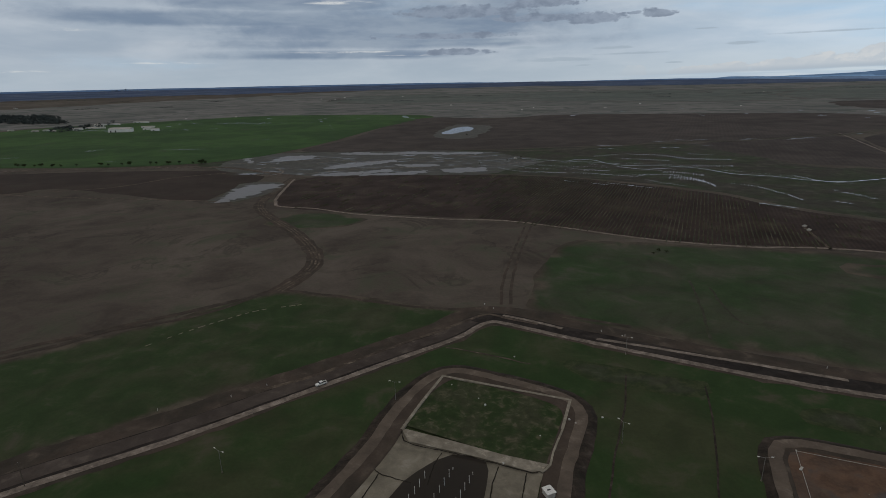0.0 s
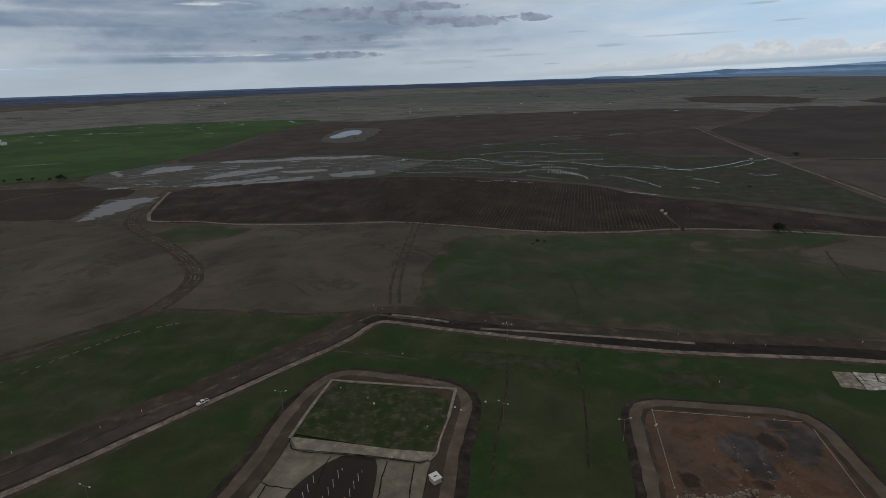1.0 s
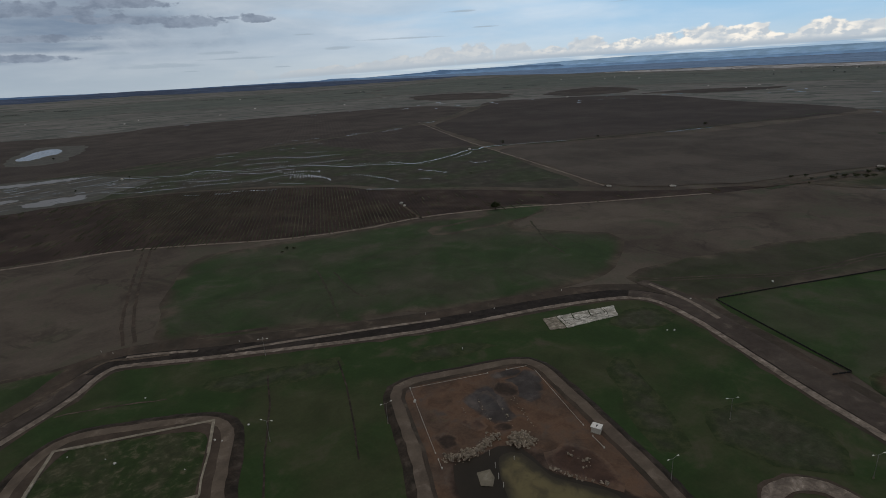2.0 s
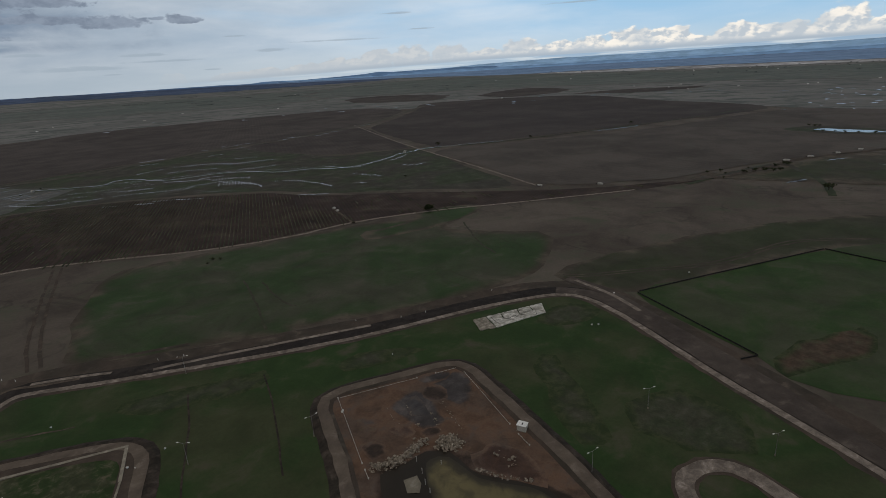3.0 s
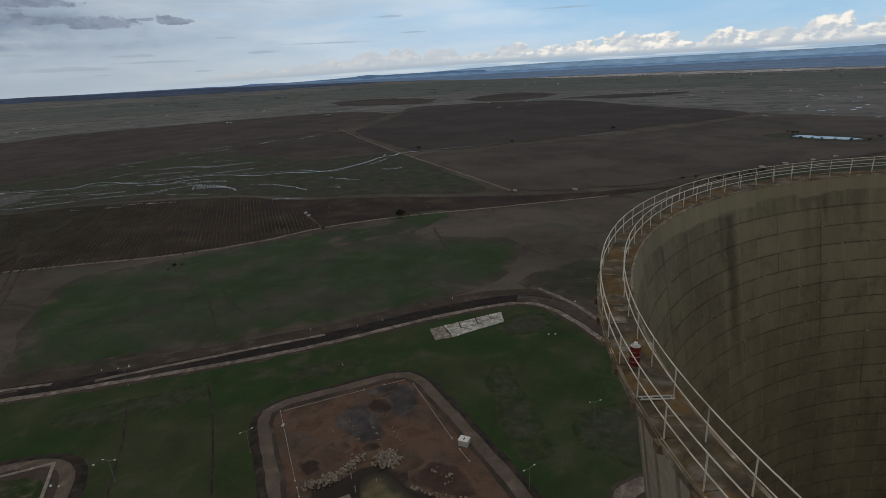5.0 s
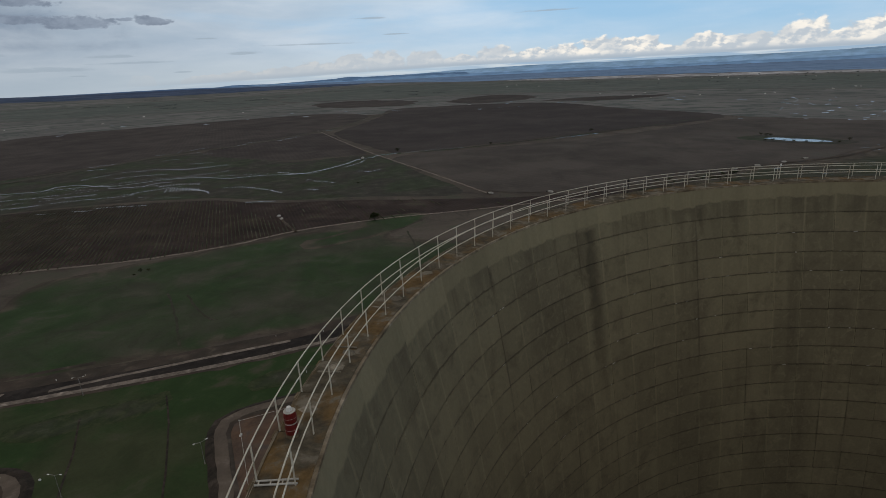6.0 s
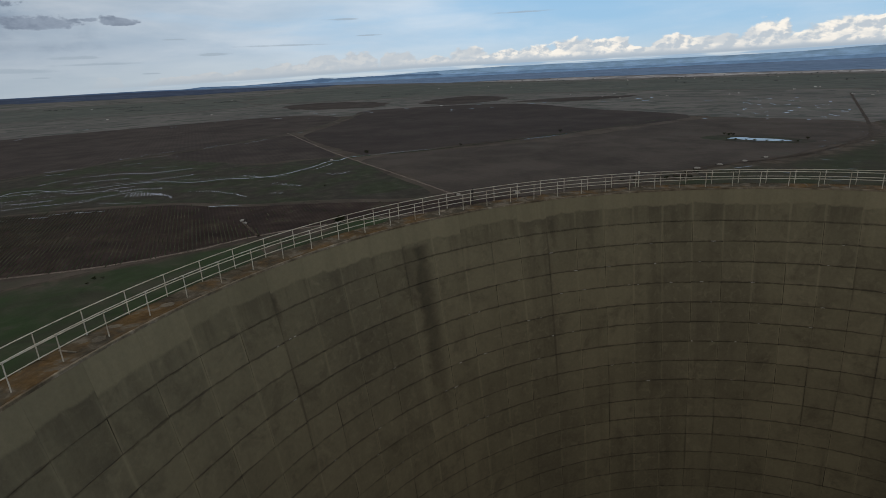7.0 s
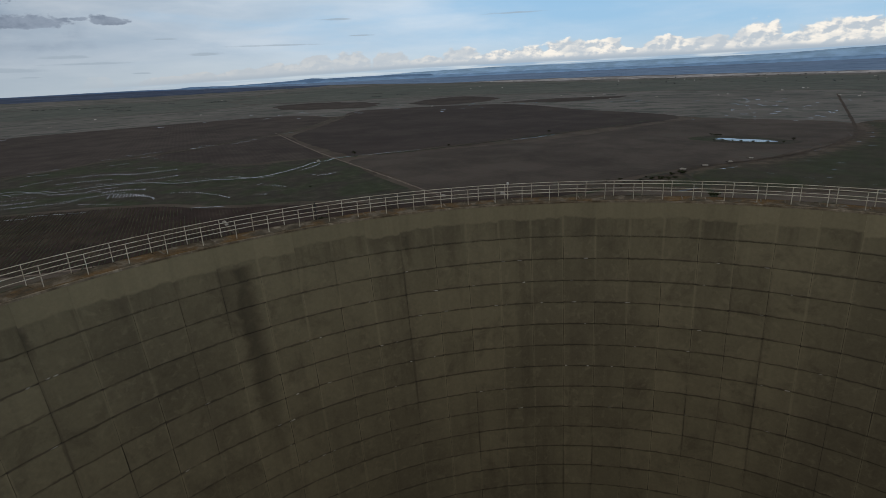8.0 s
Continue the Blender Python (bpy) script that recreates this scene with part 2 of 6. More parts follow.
BROWN, TAN = (0.058, 0.047, 0.036), (0.080, 0.067, 0.051)
M_PLAIN = earth("dry_grassland", (0.062, 0.050, 0.041), (0.108, 0.090, 0.074), (0.054, 0.055, 0.038), 130, 38, 2.4, spread=(0.34, 0.70), spotted=(0.47, 0.72), warp=0.6, veins=0.45, tones=(0.76, 1.28))
M_GREEN = earth("green_turf", (0.025, 0.046, 0.015), (0.043, 0.050, 0.024), (0.056, 0.050, 0.034), 60, 22, 1.6, spread=(0.40, 0.64), spotted=(0.53, 0.74), tones=(0.80, 1.22))
M_STRIP = earth("meadow_strip", (0.029, 0.047, 0.018), (0.045, 0.051, 0.027), (0.056, 0.051, 0.036), 60, 17, 1.6, spotted=(0.54, 0.74), fade=(BROWN, TAN), tones=(0.80, 1.22))
M_LUSH = earth("lush_field", (0.028, 0.062, 0.018), (0.042, 0.088, 0.024), (0.036, 0.054, 0.024), 220, 60, 4.0, tones=(0.80, 1.22))
M_MIXED = earth("thin_turf", (0.031, 0.052, 0.021), (0.052, 0.054, 0.036), (0.058, 0.054, 0.041), 62, 30, 1.6, spread=(0.38, 0.66), spotted=(0.54, 0.72), veins=0.25, fade=(BROWN, TAN), tones=(0.80, 1.22))
M_MIXEDB = earth("fenced_turf", (0.028, 0.052, 0.017), (0.046, 0.053, 0.030), (0.050, 0.050, 0.033), 60, 24, 1.6, spread=(0.40, 0.62), spotted=(0.53, 0.74), tones=(0.80, 1.22))
M_PASTURE = earth("rough_pasture", (0.034, 0.042, 0.021), (0.048, 0.044, 0.032), (0.040, 0.041, 0.026), 70, 22, 1.8, spread=(0.36, 0.68), spotted=(0.5, 0.75), veins=0.35, fade=(BROWN, TAN), tones=(0.80, 1.22))
M_WEEDS = earth("weedy_basin_grass", (0.028, 0.044, 0.016), (0.044, 0.049, 0.026), (0.074, 0.066, 0.043), 14, 4, 0.7, spotted=(0.50, 0.70), tones=(0.7, 1.3))
M_SOIL = earth("ploughed_soil", (0.048, 0.039, 0.035), (0.060, 0.049, 0.044), (0.054, 0.047, 0.040), 300, 70, 3.0, rows=(25, 9.0, 0.05), tones=(0.72, 1.3))
M_SOILC = earth("fresh_ploughed_soil", (0.042, 0.034, 0.031), (0.053, 0.043, 0.039), (0.047, 0.041, 0.035), 300, 90, 3.0, rows=(25, 9.0, 0.03), tones=(0.8, 1.2))
M_SOILB = earth("harrowed_soil", (0.060, 0.050, 0.043), (0.077, 0.065, 0.056), (0.060, 0.055, 0.046), 300, 80, 3.0, rows=(118, 11.0, 0.03), tones=(0.72, 1.3))
M_VINE = earth("vineyard_soil", (0.036, 0.025, 0.021), (0.043, 0.031, 0.026), (0.044, 0.037, 0.026), 140, 40, 2.0, rows=(25, 3.66, 0.10))
M_WETLAND = earth("wet_meadow", (0.045, 0.042, 0.033), (0.038, 0.047, 0.026), (0.058, 0.051, 0.044), 75, 18, 2.4, veins=0.3, tones=(0.72, 1.3))
M_RUSHES = earth("creek_rushes", (0.030, 0.044, 0.021), (0.042, 0.046, 0.029), (0.052, 0.048, 0.034), 40, 12, 1.6, tones=(0.75, 1.25))
M_FARTRACK = earth("worn_field_margin", (0.070, 0.064, 0.050), (0.058, 0.055, 0.041), (0.092, 0.082, 0.066), 60, 18, 2.4, tones=(0.8, 1.2))
M_DARKSOIL = earth("dark_fallow_soil", (0.037, 0.028, 0.023), (0.046, 0.034, 0.028), (0.040, 0.034, 0.026), 160, 50, 3.0, rows=(70, 9.0, 0.04), tones=(0.8, 1.2))
M_MUD = earth("mud_flat", (0.046, 0.042, 0.034), (0.040, 0.040, 0.030), (0.062, 0.055, 0.047), 50, 14, 1.4, rough=0.6, fade=((0.045, 0.042, 0.033), (0.038, 0.045, 0.027)))
M_DIRT = earth("dirt_track", (0.092, 0.072, 0.056), (0.064, 0.050, 0.040), (0.116, 0.093, 0.074), 22, 6, 0.9)
M_PALE = earth("gravel_shoulder", (0.185, 0.154, 0.130), (0.150, 0.124, 0.104), (0.225, 0.192, 0.165), 22, 4, 0.7)
M_ROAD = earth("old_asphalt", (0.023, 0.019, 0.017), (0.038, 0.031, 0.027), (0.023, 0.019, 0.018), 70, 6, 0.8)
M_DUSTY = earth("dusty_asphalt", (0.068, 0.055, 0.047), (0.055, 0.044, 0.038), (0.082, 0.067, 0.057), 40, 9, 0.8, tones=(0.75, 1.25))
M_RING = earth("packed_bank_road", (0.118, 0.094, 0.074), (0.096, 0.076, 0.061), (0.138, 0.112, 0.090), 18, 7, 0.7, tones=(0.8, 1.2))
M_BANK = earth("dark_wet_bank", (0.040, 0.031, 0.025), (0.030, 0.025, 0.020), (0.050, 0.040, 0.032), 18, 5, 0.8)
M_SCUFF = earth("worn_meadow_line", (0.044, 0.042, 0.030), (0.038, 0.042, 0.025), (0.054, 0.048, 0.036), 20, 6, 0.9, tones=(0.8, 1.2))
M_VERGE = earth("muddy_verge", (0.064, 0.049, 0.039), (0.047, 0.039, 0.031), (0.076, 0.060, 0.048), 26, 10, 0.9, tones=(0.75, 1.25))
CLAY, CLAYB = (0.116, 0.070, 0.047), (0.084, 0.058, 0.044)
INTO_CLAY = (CLAY, CLAYB, (0.064, 0.050, 0.043), 22, (0.38, 0.64))
M_RUST = earth("red_clay", CLAY, CLAYB, (0.064, 0.050, 0.043), 22, 9, 0.8, spread=(0.38, 0.64), spotted=(0.5, 0.72), tones=(0.65, 1.35))
M_ASH = earth("grey_ash", (0.066, 0.058, 0.057), (0.050, 0.044, 0.042), (0.085, 0.072, 0.066), 12, 9, 0.8, spotted=(0.5, 0.72), tones=(0.65, 1.35), fade=INTO_CLAY)
M_PATCH = earth("wet_clay_patch", (0.036, 0.025, 0.019), (0.046, 0.030, 0.023), (0.060, 0.042, 0.032), 9, 9, 0.8, spotted=(0.5, 0.72), tones=(0.65, 1.35), rough=0.7, fade=INTO_CLAY)
M_SAND = earth("sandy_patch", (0.105, 0.078, 0.050), (0.085, 0.064, 0.044), (0.12, 0.094, 0.066), 9, 9, 0.8, spotted=(0.5, 0.72), tones=(0.65, 1.35), fade=INTO_CLAY)
M_SLATE = earth("grey_slag", (0.058, 0.054, 0.055), (0.074, 0.067, 0.065), (0.045, 0.042, 0.042), 12, 6, 0.8, spotted=(0.5, 0.72), tones=(0.7, 1.3), fade=((0.064, 0.056, 0.054), (0.076, 0.060, 0.052)))
M_WETRED = earth("wet_red_clay", (0.046, 0.026, 0.019), (0.064, 0.036, 0.025), (0.036, 0.022, 0.017), 12, 5, 0.8, rough=0.6, tones=(0.7, 1.3), fade=INTO_CLAY)
M_REDEARTH = earth("bare_red_earth", (0.070, 0.046, 0.032), (0.056, 0.042, 0.029), (0.046, 0.042, 0.026), 22, 6, 0.8, fade=((0.030, 0.042, 0.017), (0.040, 0.044, 0.022)))
M_WORN = earth("worn_turf", (0.046, 0.047, 0.031), (0.039, 0.047, 0.026), (0.053, 0.050, 0.037), 16, 5, 0.9, tones=(0.7, 1.3), fade=((0.030, 0.043, 0.017), (0.040, 0.046, 0.022)))
M_APRON = earth("basin_concrete", (0.175, 0.156, 0.122), (0.142, 0.126, 0.097), (0.200, 0.180, 0.146), 22, 7, 0.5, tones=(0.75, 1.25))
M_KERB = earth("kerb_concrete", (0.235, 0.210, 0.168), (0.190, 0.168, 0.134), (0.28, 0.25, 0.205), 9, 3.5, 0.5, tones=(0.75, 1.25))
M_SLAB = earth("pale_slab", (0.40, 0.385, 0.35), (0.30, 0.285, 0.25), (0.47, 0.455, 0.42), 9, 2.2, 0.4)
M_CRACK = earth("dark_crack_fill", (0.020, 0.017, 0.014), (0.026, 0.022, 0.017), (0.035, 0.03, 0.02), 5, 1.5, 0.3)
# far woods, trees, town and valley: distance haze is painted into these colours
M_FARWOOD = earth("haze_painted_woods", (0.040, 0.062, 0.118), (0.058, 0.086, 0.155), (0.092, 0.105, 0.135), 420, 110, 40, relief=0.0, spotted=(0.54, 0.66), tones=(0.7, 1.3), streak=3.0)
M_FARTREE = earth("haze_painted_foliage", (0.042, 0.052, 0.050), (0.052, 0.062, 0.060), (0.062, 0.066, 0.062), 40, 9, 3.0)
M_FARTOWN = earth("haze_painted_town", (0.20, 0.255, 0.335), (0.22, 0.275, 0.35), (0.24, 0.29, 0.36), 40, 9, 3.0)
M_VALLEY = earth("haze_painted_valley", (0.150, 0.240, 0.390), (0.190, 0.290, 0.450), (0.105, 0.160, 0.265), 500, 120, 50, relief=0.0, spotted=(0.50, 0.66), streak=3.5)
# far grass is greyed and lightened in colour to stand in for haze
M_FARGREEN = earth("haze_painted_pasture", (0.096, 0.112, 0.098), (0.130, 0.134, 0.124), (0.062, 0.074, 0.068), 420, 150, 30, spotted=(0.48, 0.60), warp=0.9, fade=((0.086, 0.082, 0.074), (0.105, 0.100, 0.090)), streak=3.0)
M_FARPLAIN = earth("haze_painted_dry_plain", (0.134, 0.130, 0.124), (0.172, 0.166, 0.157), (0.068, 0.078, 0.071), 480, 150, 20, spotted=(0.48, 0.60), warp=0.9, tones=(0.8, 1.2), streak=3.0)
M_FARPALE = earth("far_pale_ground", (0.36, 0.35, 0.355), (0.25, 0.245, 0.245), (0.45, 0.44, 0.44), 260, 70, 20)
M_LEAF = earth("dark_foliage", (0.022, 0.030, 0.013), (0.034, 0.042, 0.018), (0.045, 0.042, 0.024), 6, 1.5, 0.3)
M_BARK = earth("bark", (0.05, 0.042, 0.033), (0.035, 0.03, 0.024), (0.065, 0.055, 0.045), 3, 0.6, 0.1)
M_STRAW = earth("dormant_vine_row", (0.066, 0.063, 0.040), (0.052, 0.057, 0.033), (0.080, 0.073, 0.050), 60, 30, 1.0)


def water(name, color, rough=0.04, gloss=0.5, shoal=None):
    """Water; shoal is the colour of its shallow or silty margin."""
    m, n = material(name)
    at = n.add("ShaderNodeNewGeometry").outputs["Position"]
    if shoal:
        rim_in = n.rim()
        silt = n.noise(at, 0.16, 5.0, 0.6, 0.6)
        color = n.mix(n.span(n.math("SUBTRACT", rim_in, silt), -0.45, 0.55), shoal, color)
        color = n.mix(n.math("MULTIPLY", n.span(silt, 0.45, 0.7), 0.5), color, shoal)
    n.surface(color, rough, 0.0, n.bump(n.noise(at, 1.4, 3.0), 0.12, 0.02), gloss)
    return m


M_POND = water("flood_water", (0.068, 0.059, 0.058), 0.36, 0.40, (0.040, 0.034, 0.029))
# pale base colour paints in part of the sky's reflection
M_DASH = water("shining_rain_water", (0.26, 0.257, 0.275), 0.14)
M_CLEAR = water("pond_water", (0.04, 0.05, 0.06), 0.16, 0.38, (0.03, 0.028, 0.022))
M_MURK = water("wet_black_mud", (0.019, 0.015, 0.011), 0.35, 0.12, (0.023, 0.018, 0.013))
M_OLIVE = water("olive_water", (0.125, 0.104, 0.050), 0.35, 0.12, (0.034, 0.029, 0.019))

# ---- lie of the land ----
MID = (35.0, -20.0)


def land(x, y):
    """Height of the ground: a plain that climbs gently in the far distance."""
    r = math.hypot(x - MID[0], y - MID[1])
    return 0.0 if r < 1600 else 108.4 * ((r - 1600) / 3100) ** 1.6


def link(name, verts, faces, mat, parent=None, smooth=False):
    me = bpy.data.meshes.new(name)
    me.from_pydata(verts, [], faces)
    if smooth:
        me.shade_smooth()
    me.materials.append(mat)
    ob = new(name, me)
    ob.parent = parent
    return ob


def part(name, bm, mat, parent, label=""):
    me = bpy.data.meshes.new(name)
    bm.to_mesh(me)
    bm.free()
    me.materials.append(mat)
    ob = new(name, me)
    ob.parent = parent
    return tagged(ob, label)


def curve(points, step, closed=False):
    """Even samples of a smooth line through plan points."""
    p = [Vector((x, y)) for x, y in points]
    n = len(p)
    out = []
    for i in range(n if closed else n - 1):
        a, b, c, d = (p[(i + k) % n] if closed else p[min(max(i + k, 0), n - 1)] for k in (-1, 0, 1, 2))
        k = max(2, int((c - b).length / step))
        for j in range(k):
            t = j / k
            out.append(0.5 * (2 * b + (c - a) * t + (2 * a - 5 * b + 4 * c - d) * t * t + (3 * b - a - 3 * c + d) * t ** 3))
    if not closed:
        out.append(p[-1].copy())
    return out


def wobble(p, amount, size):
    q = noise.noise_vector(Vector((p[0] / size, p[1] / size, 3.1)))
    r = noise.noise_vector(Vector((p[0] / size * 4, p[1] / size * 4, 9.4)))
    return Vector((p[0] + amount * (q[0] + 0.35 * r[0]), p[1] + amount * (q[1] + 0.35 * r[1])))


def sheet(name, outline, h, mat, step=60.0, rough=0.0, size=30.0, smooth=True, label="", category=""):
    """A field or pool laid over the land, h above it."""
    edge = curve(outline, max(2.0, min(step, 18.0)), True) if smooth else [Vector(q) for q in outline]
    if rough:
        edge = [wobble(p, rough, size) for p in edge]
    n = len(edge)
    xs, ys = [p[0] for p in edge], [p[1] for p in edge]
    inner = []
    x = min(xs) + step / 2
    while x < max(xs):
        y = min(ys) + step / 2
        while y < max(ys):
            inner.append(Vector((x + (hash((int(x), int(y))) % 7 - 3) * step / 40, y)))
            y += step
        x += step
    v, _, f, _, _, _ = delaunay_2d_cdt(edge + inner, [], [list(range(n))], 1, 0.01)
    ob = link(name, [(p[0], p[1], land(p[0], p[1]) + h) for p in v], [list(q) for q in f], mat)
    if ob.data.polygons and ob.data.polygons[0].normal.z < 0:
        ob.data.flip_normals()
    ends = np.array([(p[0], p[1]) for p in edge])
    away = [float(np.min(np.hypot(ends[:, 0] - p[0], ends[:, 1] - p[1]))) for p in v]
    ob.data.attributes.new("rim", "FLOAT", "POINT").data.foreach_set("value", [min(1.0, d / (step * 0.9)) for d in away])
    return tagged(ob, label, category, kind="structure")


def sweep(name, path, profile, mat, step=6.0, closed=False, rough=0.0, size=12.0, label="", category="", parent=None):
    """A strip with the cross-section profile, (offset to the right, height), along a plan line."""
    c = curve(path, step, closed)
    n, k = len(c), len(profile)
    verts, faces = [], []
    for i, p in enumerate(c):
        a, b = (c[i - 1], c[(i + 1) % n]) if closed else (c[max(i - 1, 0)], c[min(i + 1, n - 1)])
        t = (b - a).normalized()
        side = Vector((t[1], -t[0]))
        for j, (o, h) in enumerate(profile):
            q = p + side * o
            if rough and j in (0, k - 1):
                q = wobble(q, rough, size)
            verts.append((q[0], q[1], land(q[0], q[1]) + h))
    for i in range(n if closed else n - 1):
        for j in range(k - 1):
            a, b = i * k + j, (i + 1) % n * k + j
            faces.append((a, a + 1, b + 1, b))
    ob = link(name, verts, faces, mat, parent)
    return tagged(ob, label, category, kind="" if parent else "structure")


# ---- ground to the horizon ----
def build_ground():
    radii = [0.0, 25.0]
    while radii[-1] < 4750:
        radii.append(radii[-1] + min(60.0, 20 + radii[-1] * 0.03))
    seg = 256
    verts = [(MID[0], MID[1], -0.02)]
    faces = []
    for r in radii[1:]:
        for k in range(seg):
            a = 2 * math.pi * k / seg
            x, y = MID[0] + r * math.cos(a), MID[1] + r * math.sin(a)
            verts.append((x, y, land(x, y)))
    for k in range(seg):
        faces.append((0, 1 + k, 1 + (k + 1) % seg))
    for i in range(len(radii) - 2):
        for k in range(seg):
            a, b = 1 + i * seg, 1 + (i + 1) * seg
            faces.append((a + k, b + k, b + (k + 1) % seg, a + (k + 1) % seg))
    ob = link("ground", verts, faces, M_PLAIN)
    return tagged(ob, "brown winter grassland plain reaching to the horizon", "ground", kind="structure")


build_ground()


# ---- distance: woods, valley and hills ----
def bearing(a, r):
    """Plan point at a bearing in degrees from north and a distance from the middle of the place."""
    return (MID[0] + r * math.sin(radians(a)), MID[1] + r * math.cos(radians(a)))


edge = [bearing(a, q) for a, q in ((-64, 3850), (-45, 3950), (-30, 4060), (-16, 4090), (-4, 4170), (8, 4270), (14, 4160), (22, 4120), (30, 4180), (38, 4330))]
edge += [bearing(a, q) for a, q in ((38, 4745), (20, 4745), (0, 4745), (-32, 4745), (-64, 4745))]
sheet("land", edge, 0.8, M_FARWOOD, 70, 45, 130, label="belt of far woods with blue haze painted in", category="land")
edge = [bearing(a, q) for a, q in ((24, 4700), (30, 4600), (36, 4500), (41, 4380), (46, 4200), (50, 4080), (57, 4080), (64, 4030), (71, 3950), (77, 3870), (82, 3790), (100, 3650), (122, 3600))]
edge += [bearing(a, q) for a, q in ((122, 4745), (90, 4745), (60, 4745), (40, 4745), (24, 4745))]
sheet("land", edge, 0.9, M_VALLEY, 70, 20, 130, label="far valley with blue haze painted in", category="land")
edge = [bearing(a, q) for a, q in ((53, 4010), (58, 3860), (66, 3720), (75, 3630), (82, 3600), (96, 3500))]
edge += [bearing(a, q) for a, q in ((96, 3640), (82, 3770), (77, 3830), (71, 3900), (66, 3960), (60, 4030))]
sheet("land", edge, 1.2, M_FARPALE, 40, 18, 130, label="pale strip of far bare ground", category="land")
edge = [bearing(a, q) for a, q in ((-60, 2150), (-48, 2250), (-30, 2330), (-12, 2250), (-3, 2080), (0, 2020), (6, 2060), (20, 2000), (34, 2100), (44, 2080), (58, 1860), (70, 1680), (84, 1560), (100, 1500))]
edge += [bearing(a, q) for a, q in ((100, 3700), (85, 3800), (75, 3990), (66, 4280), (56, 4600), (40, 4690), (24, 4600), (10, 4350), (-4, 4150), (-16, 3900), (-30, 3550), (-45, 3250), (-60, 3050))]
sheet("land", edge, 0.2, M_FARPLAIN, 70, 60, 130, label="far dry grass plain paled by painted haze", category="land")
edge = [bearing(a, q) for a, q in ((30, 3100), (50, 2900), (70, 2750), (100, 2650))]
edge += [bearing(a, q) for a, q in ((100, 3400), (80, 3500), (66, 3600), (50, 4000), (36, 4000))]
sheet("land", edge, 0.5, M_FARGREEN, 70, 60, 130, label="far green pasture dulled by painted haze", category="land")
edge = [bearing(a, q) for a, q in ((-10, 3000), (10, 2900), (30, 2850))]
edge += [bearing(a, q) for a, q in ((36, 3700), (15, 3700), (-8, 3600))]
sheet("land", edge, 0.4, M_FARGREEN, 70, 60, 130, label="far green pasture dulled by painted haze", category="land")


def hills(r, low, ridge, sway, seed, color, label):
    """A range of far hills: a faceted ridge with a front slope; ridge gives bearings and heights in degrees above the level of the eye."""
    a, b = ridge[0][0], ridge[-1][0]
    n = int((b - a) * 8)
    # color has the blue of distance haze painted into it
    m, nd = material("haze_painted_hill")
    at = nd.add("ShaderNodeNewGeometry").outputs["Position"]
    mott = nd.noise(nd.vec("MULTIPLY", at, (1.0, 1.0, 5.0)), 1 / 130, 6.0, 0.62)
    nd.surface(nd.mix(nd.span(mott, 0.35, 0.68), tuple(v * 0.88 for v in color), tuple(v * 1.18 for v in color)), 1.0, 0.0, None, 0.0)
    verts, faces = [], []
    for i in range(n + 1):
        az = a + (b - a) * i / n
        crest = float(np.interp(az, [q[0] for q in ridge], [q[1] for q in ridge]))
        crest += sway * (noise.noise(Vector((az * 0.16, seed, 0))) + 0.5 * noise.noise(Vector((az * 0.5, seed, 4))) + 0.3 * noise.noise(Vector((az * 1.5, seed, 7))))
        for rr, el in ((r - 120, low), (r - 60, low + 0.6 * (crest - low)), (r, crest), (r + 40, low)):
            x, y = bearing(az, rr)
            verts.append((x, y, 138 + rr * math.tan(radians(el))))
    for i in range(n):
        for j in range(3):
            q = i * 4 + j
            faces.append((q, q + 4, q + 5, q + 1))
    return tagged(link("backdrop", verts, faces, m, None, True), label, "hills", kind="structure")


hills(4730, -0.9, [(-66, -0.22), (-24, -0.21), (-10, -0.20), (2, -0.22), (7, -0.34), (12, -0.30), (17, -0.27), (22, -0.22), (26, -0.30), (32, -0.9)], 0.018, 7.9, (0.115, 0.190, 0.335), "thin line of woods on the horizon, painted haze blue")
hills(4700, -0.9, [(17, -0.8), (20, -0.52), (30, -0.42), (50, -0.45), (70, -0.5), (125, -0.4)], 0.05, 1.3, (0.165, 0.285, 0.480), "far wooded hills painted haze blue")
hills(4800, -0.8, [(20, -0.7), (24, -0.38), (30, -0.24), (37, -0.12), (50, -0.06), (65, -0.10), (82, -0.05), (125, 0.1)], 0.06, 5.1, (0.240, 0.400, 0.640), "far hills painted pale haze blue")
hills(4840, -0.7, [(16, -0.7), (22, -0.42), (25, -0.25), (26.2, -0.14), (27.4, -0.17), (30, -0.20), (33, -0.10), (35.8, 0.02), (37.2, 0.14), (38.6, 0.05), (42, 0.10), (48, 0.10), (56, -0.3)], 0.03, 3.3, (0.155, 0.265, 0.450), "low hills with a rounded summit, painted haze blue")
hills(4880, -0.6, [(38, -0.5), (43, 0.08), (48, 0.28), (55, 0.44), (62, 0.42), (72, 0.42), (81, 0.46), (87, 0.62), (125, 0.7)], 0.04, 9.7, (0.330, 0.520, 0.760), "farthest mountains under cloud, painted pale haze blue")


# ---- fields ----
def field(outline, h, mat, label, step=60.0, rough=3.0, size=40.0, category="field"):
    return sheet("field", outline, h, mat, step, rough, size, label=label, category=category)


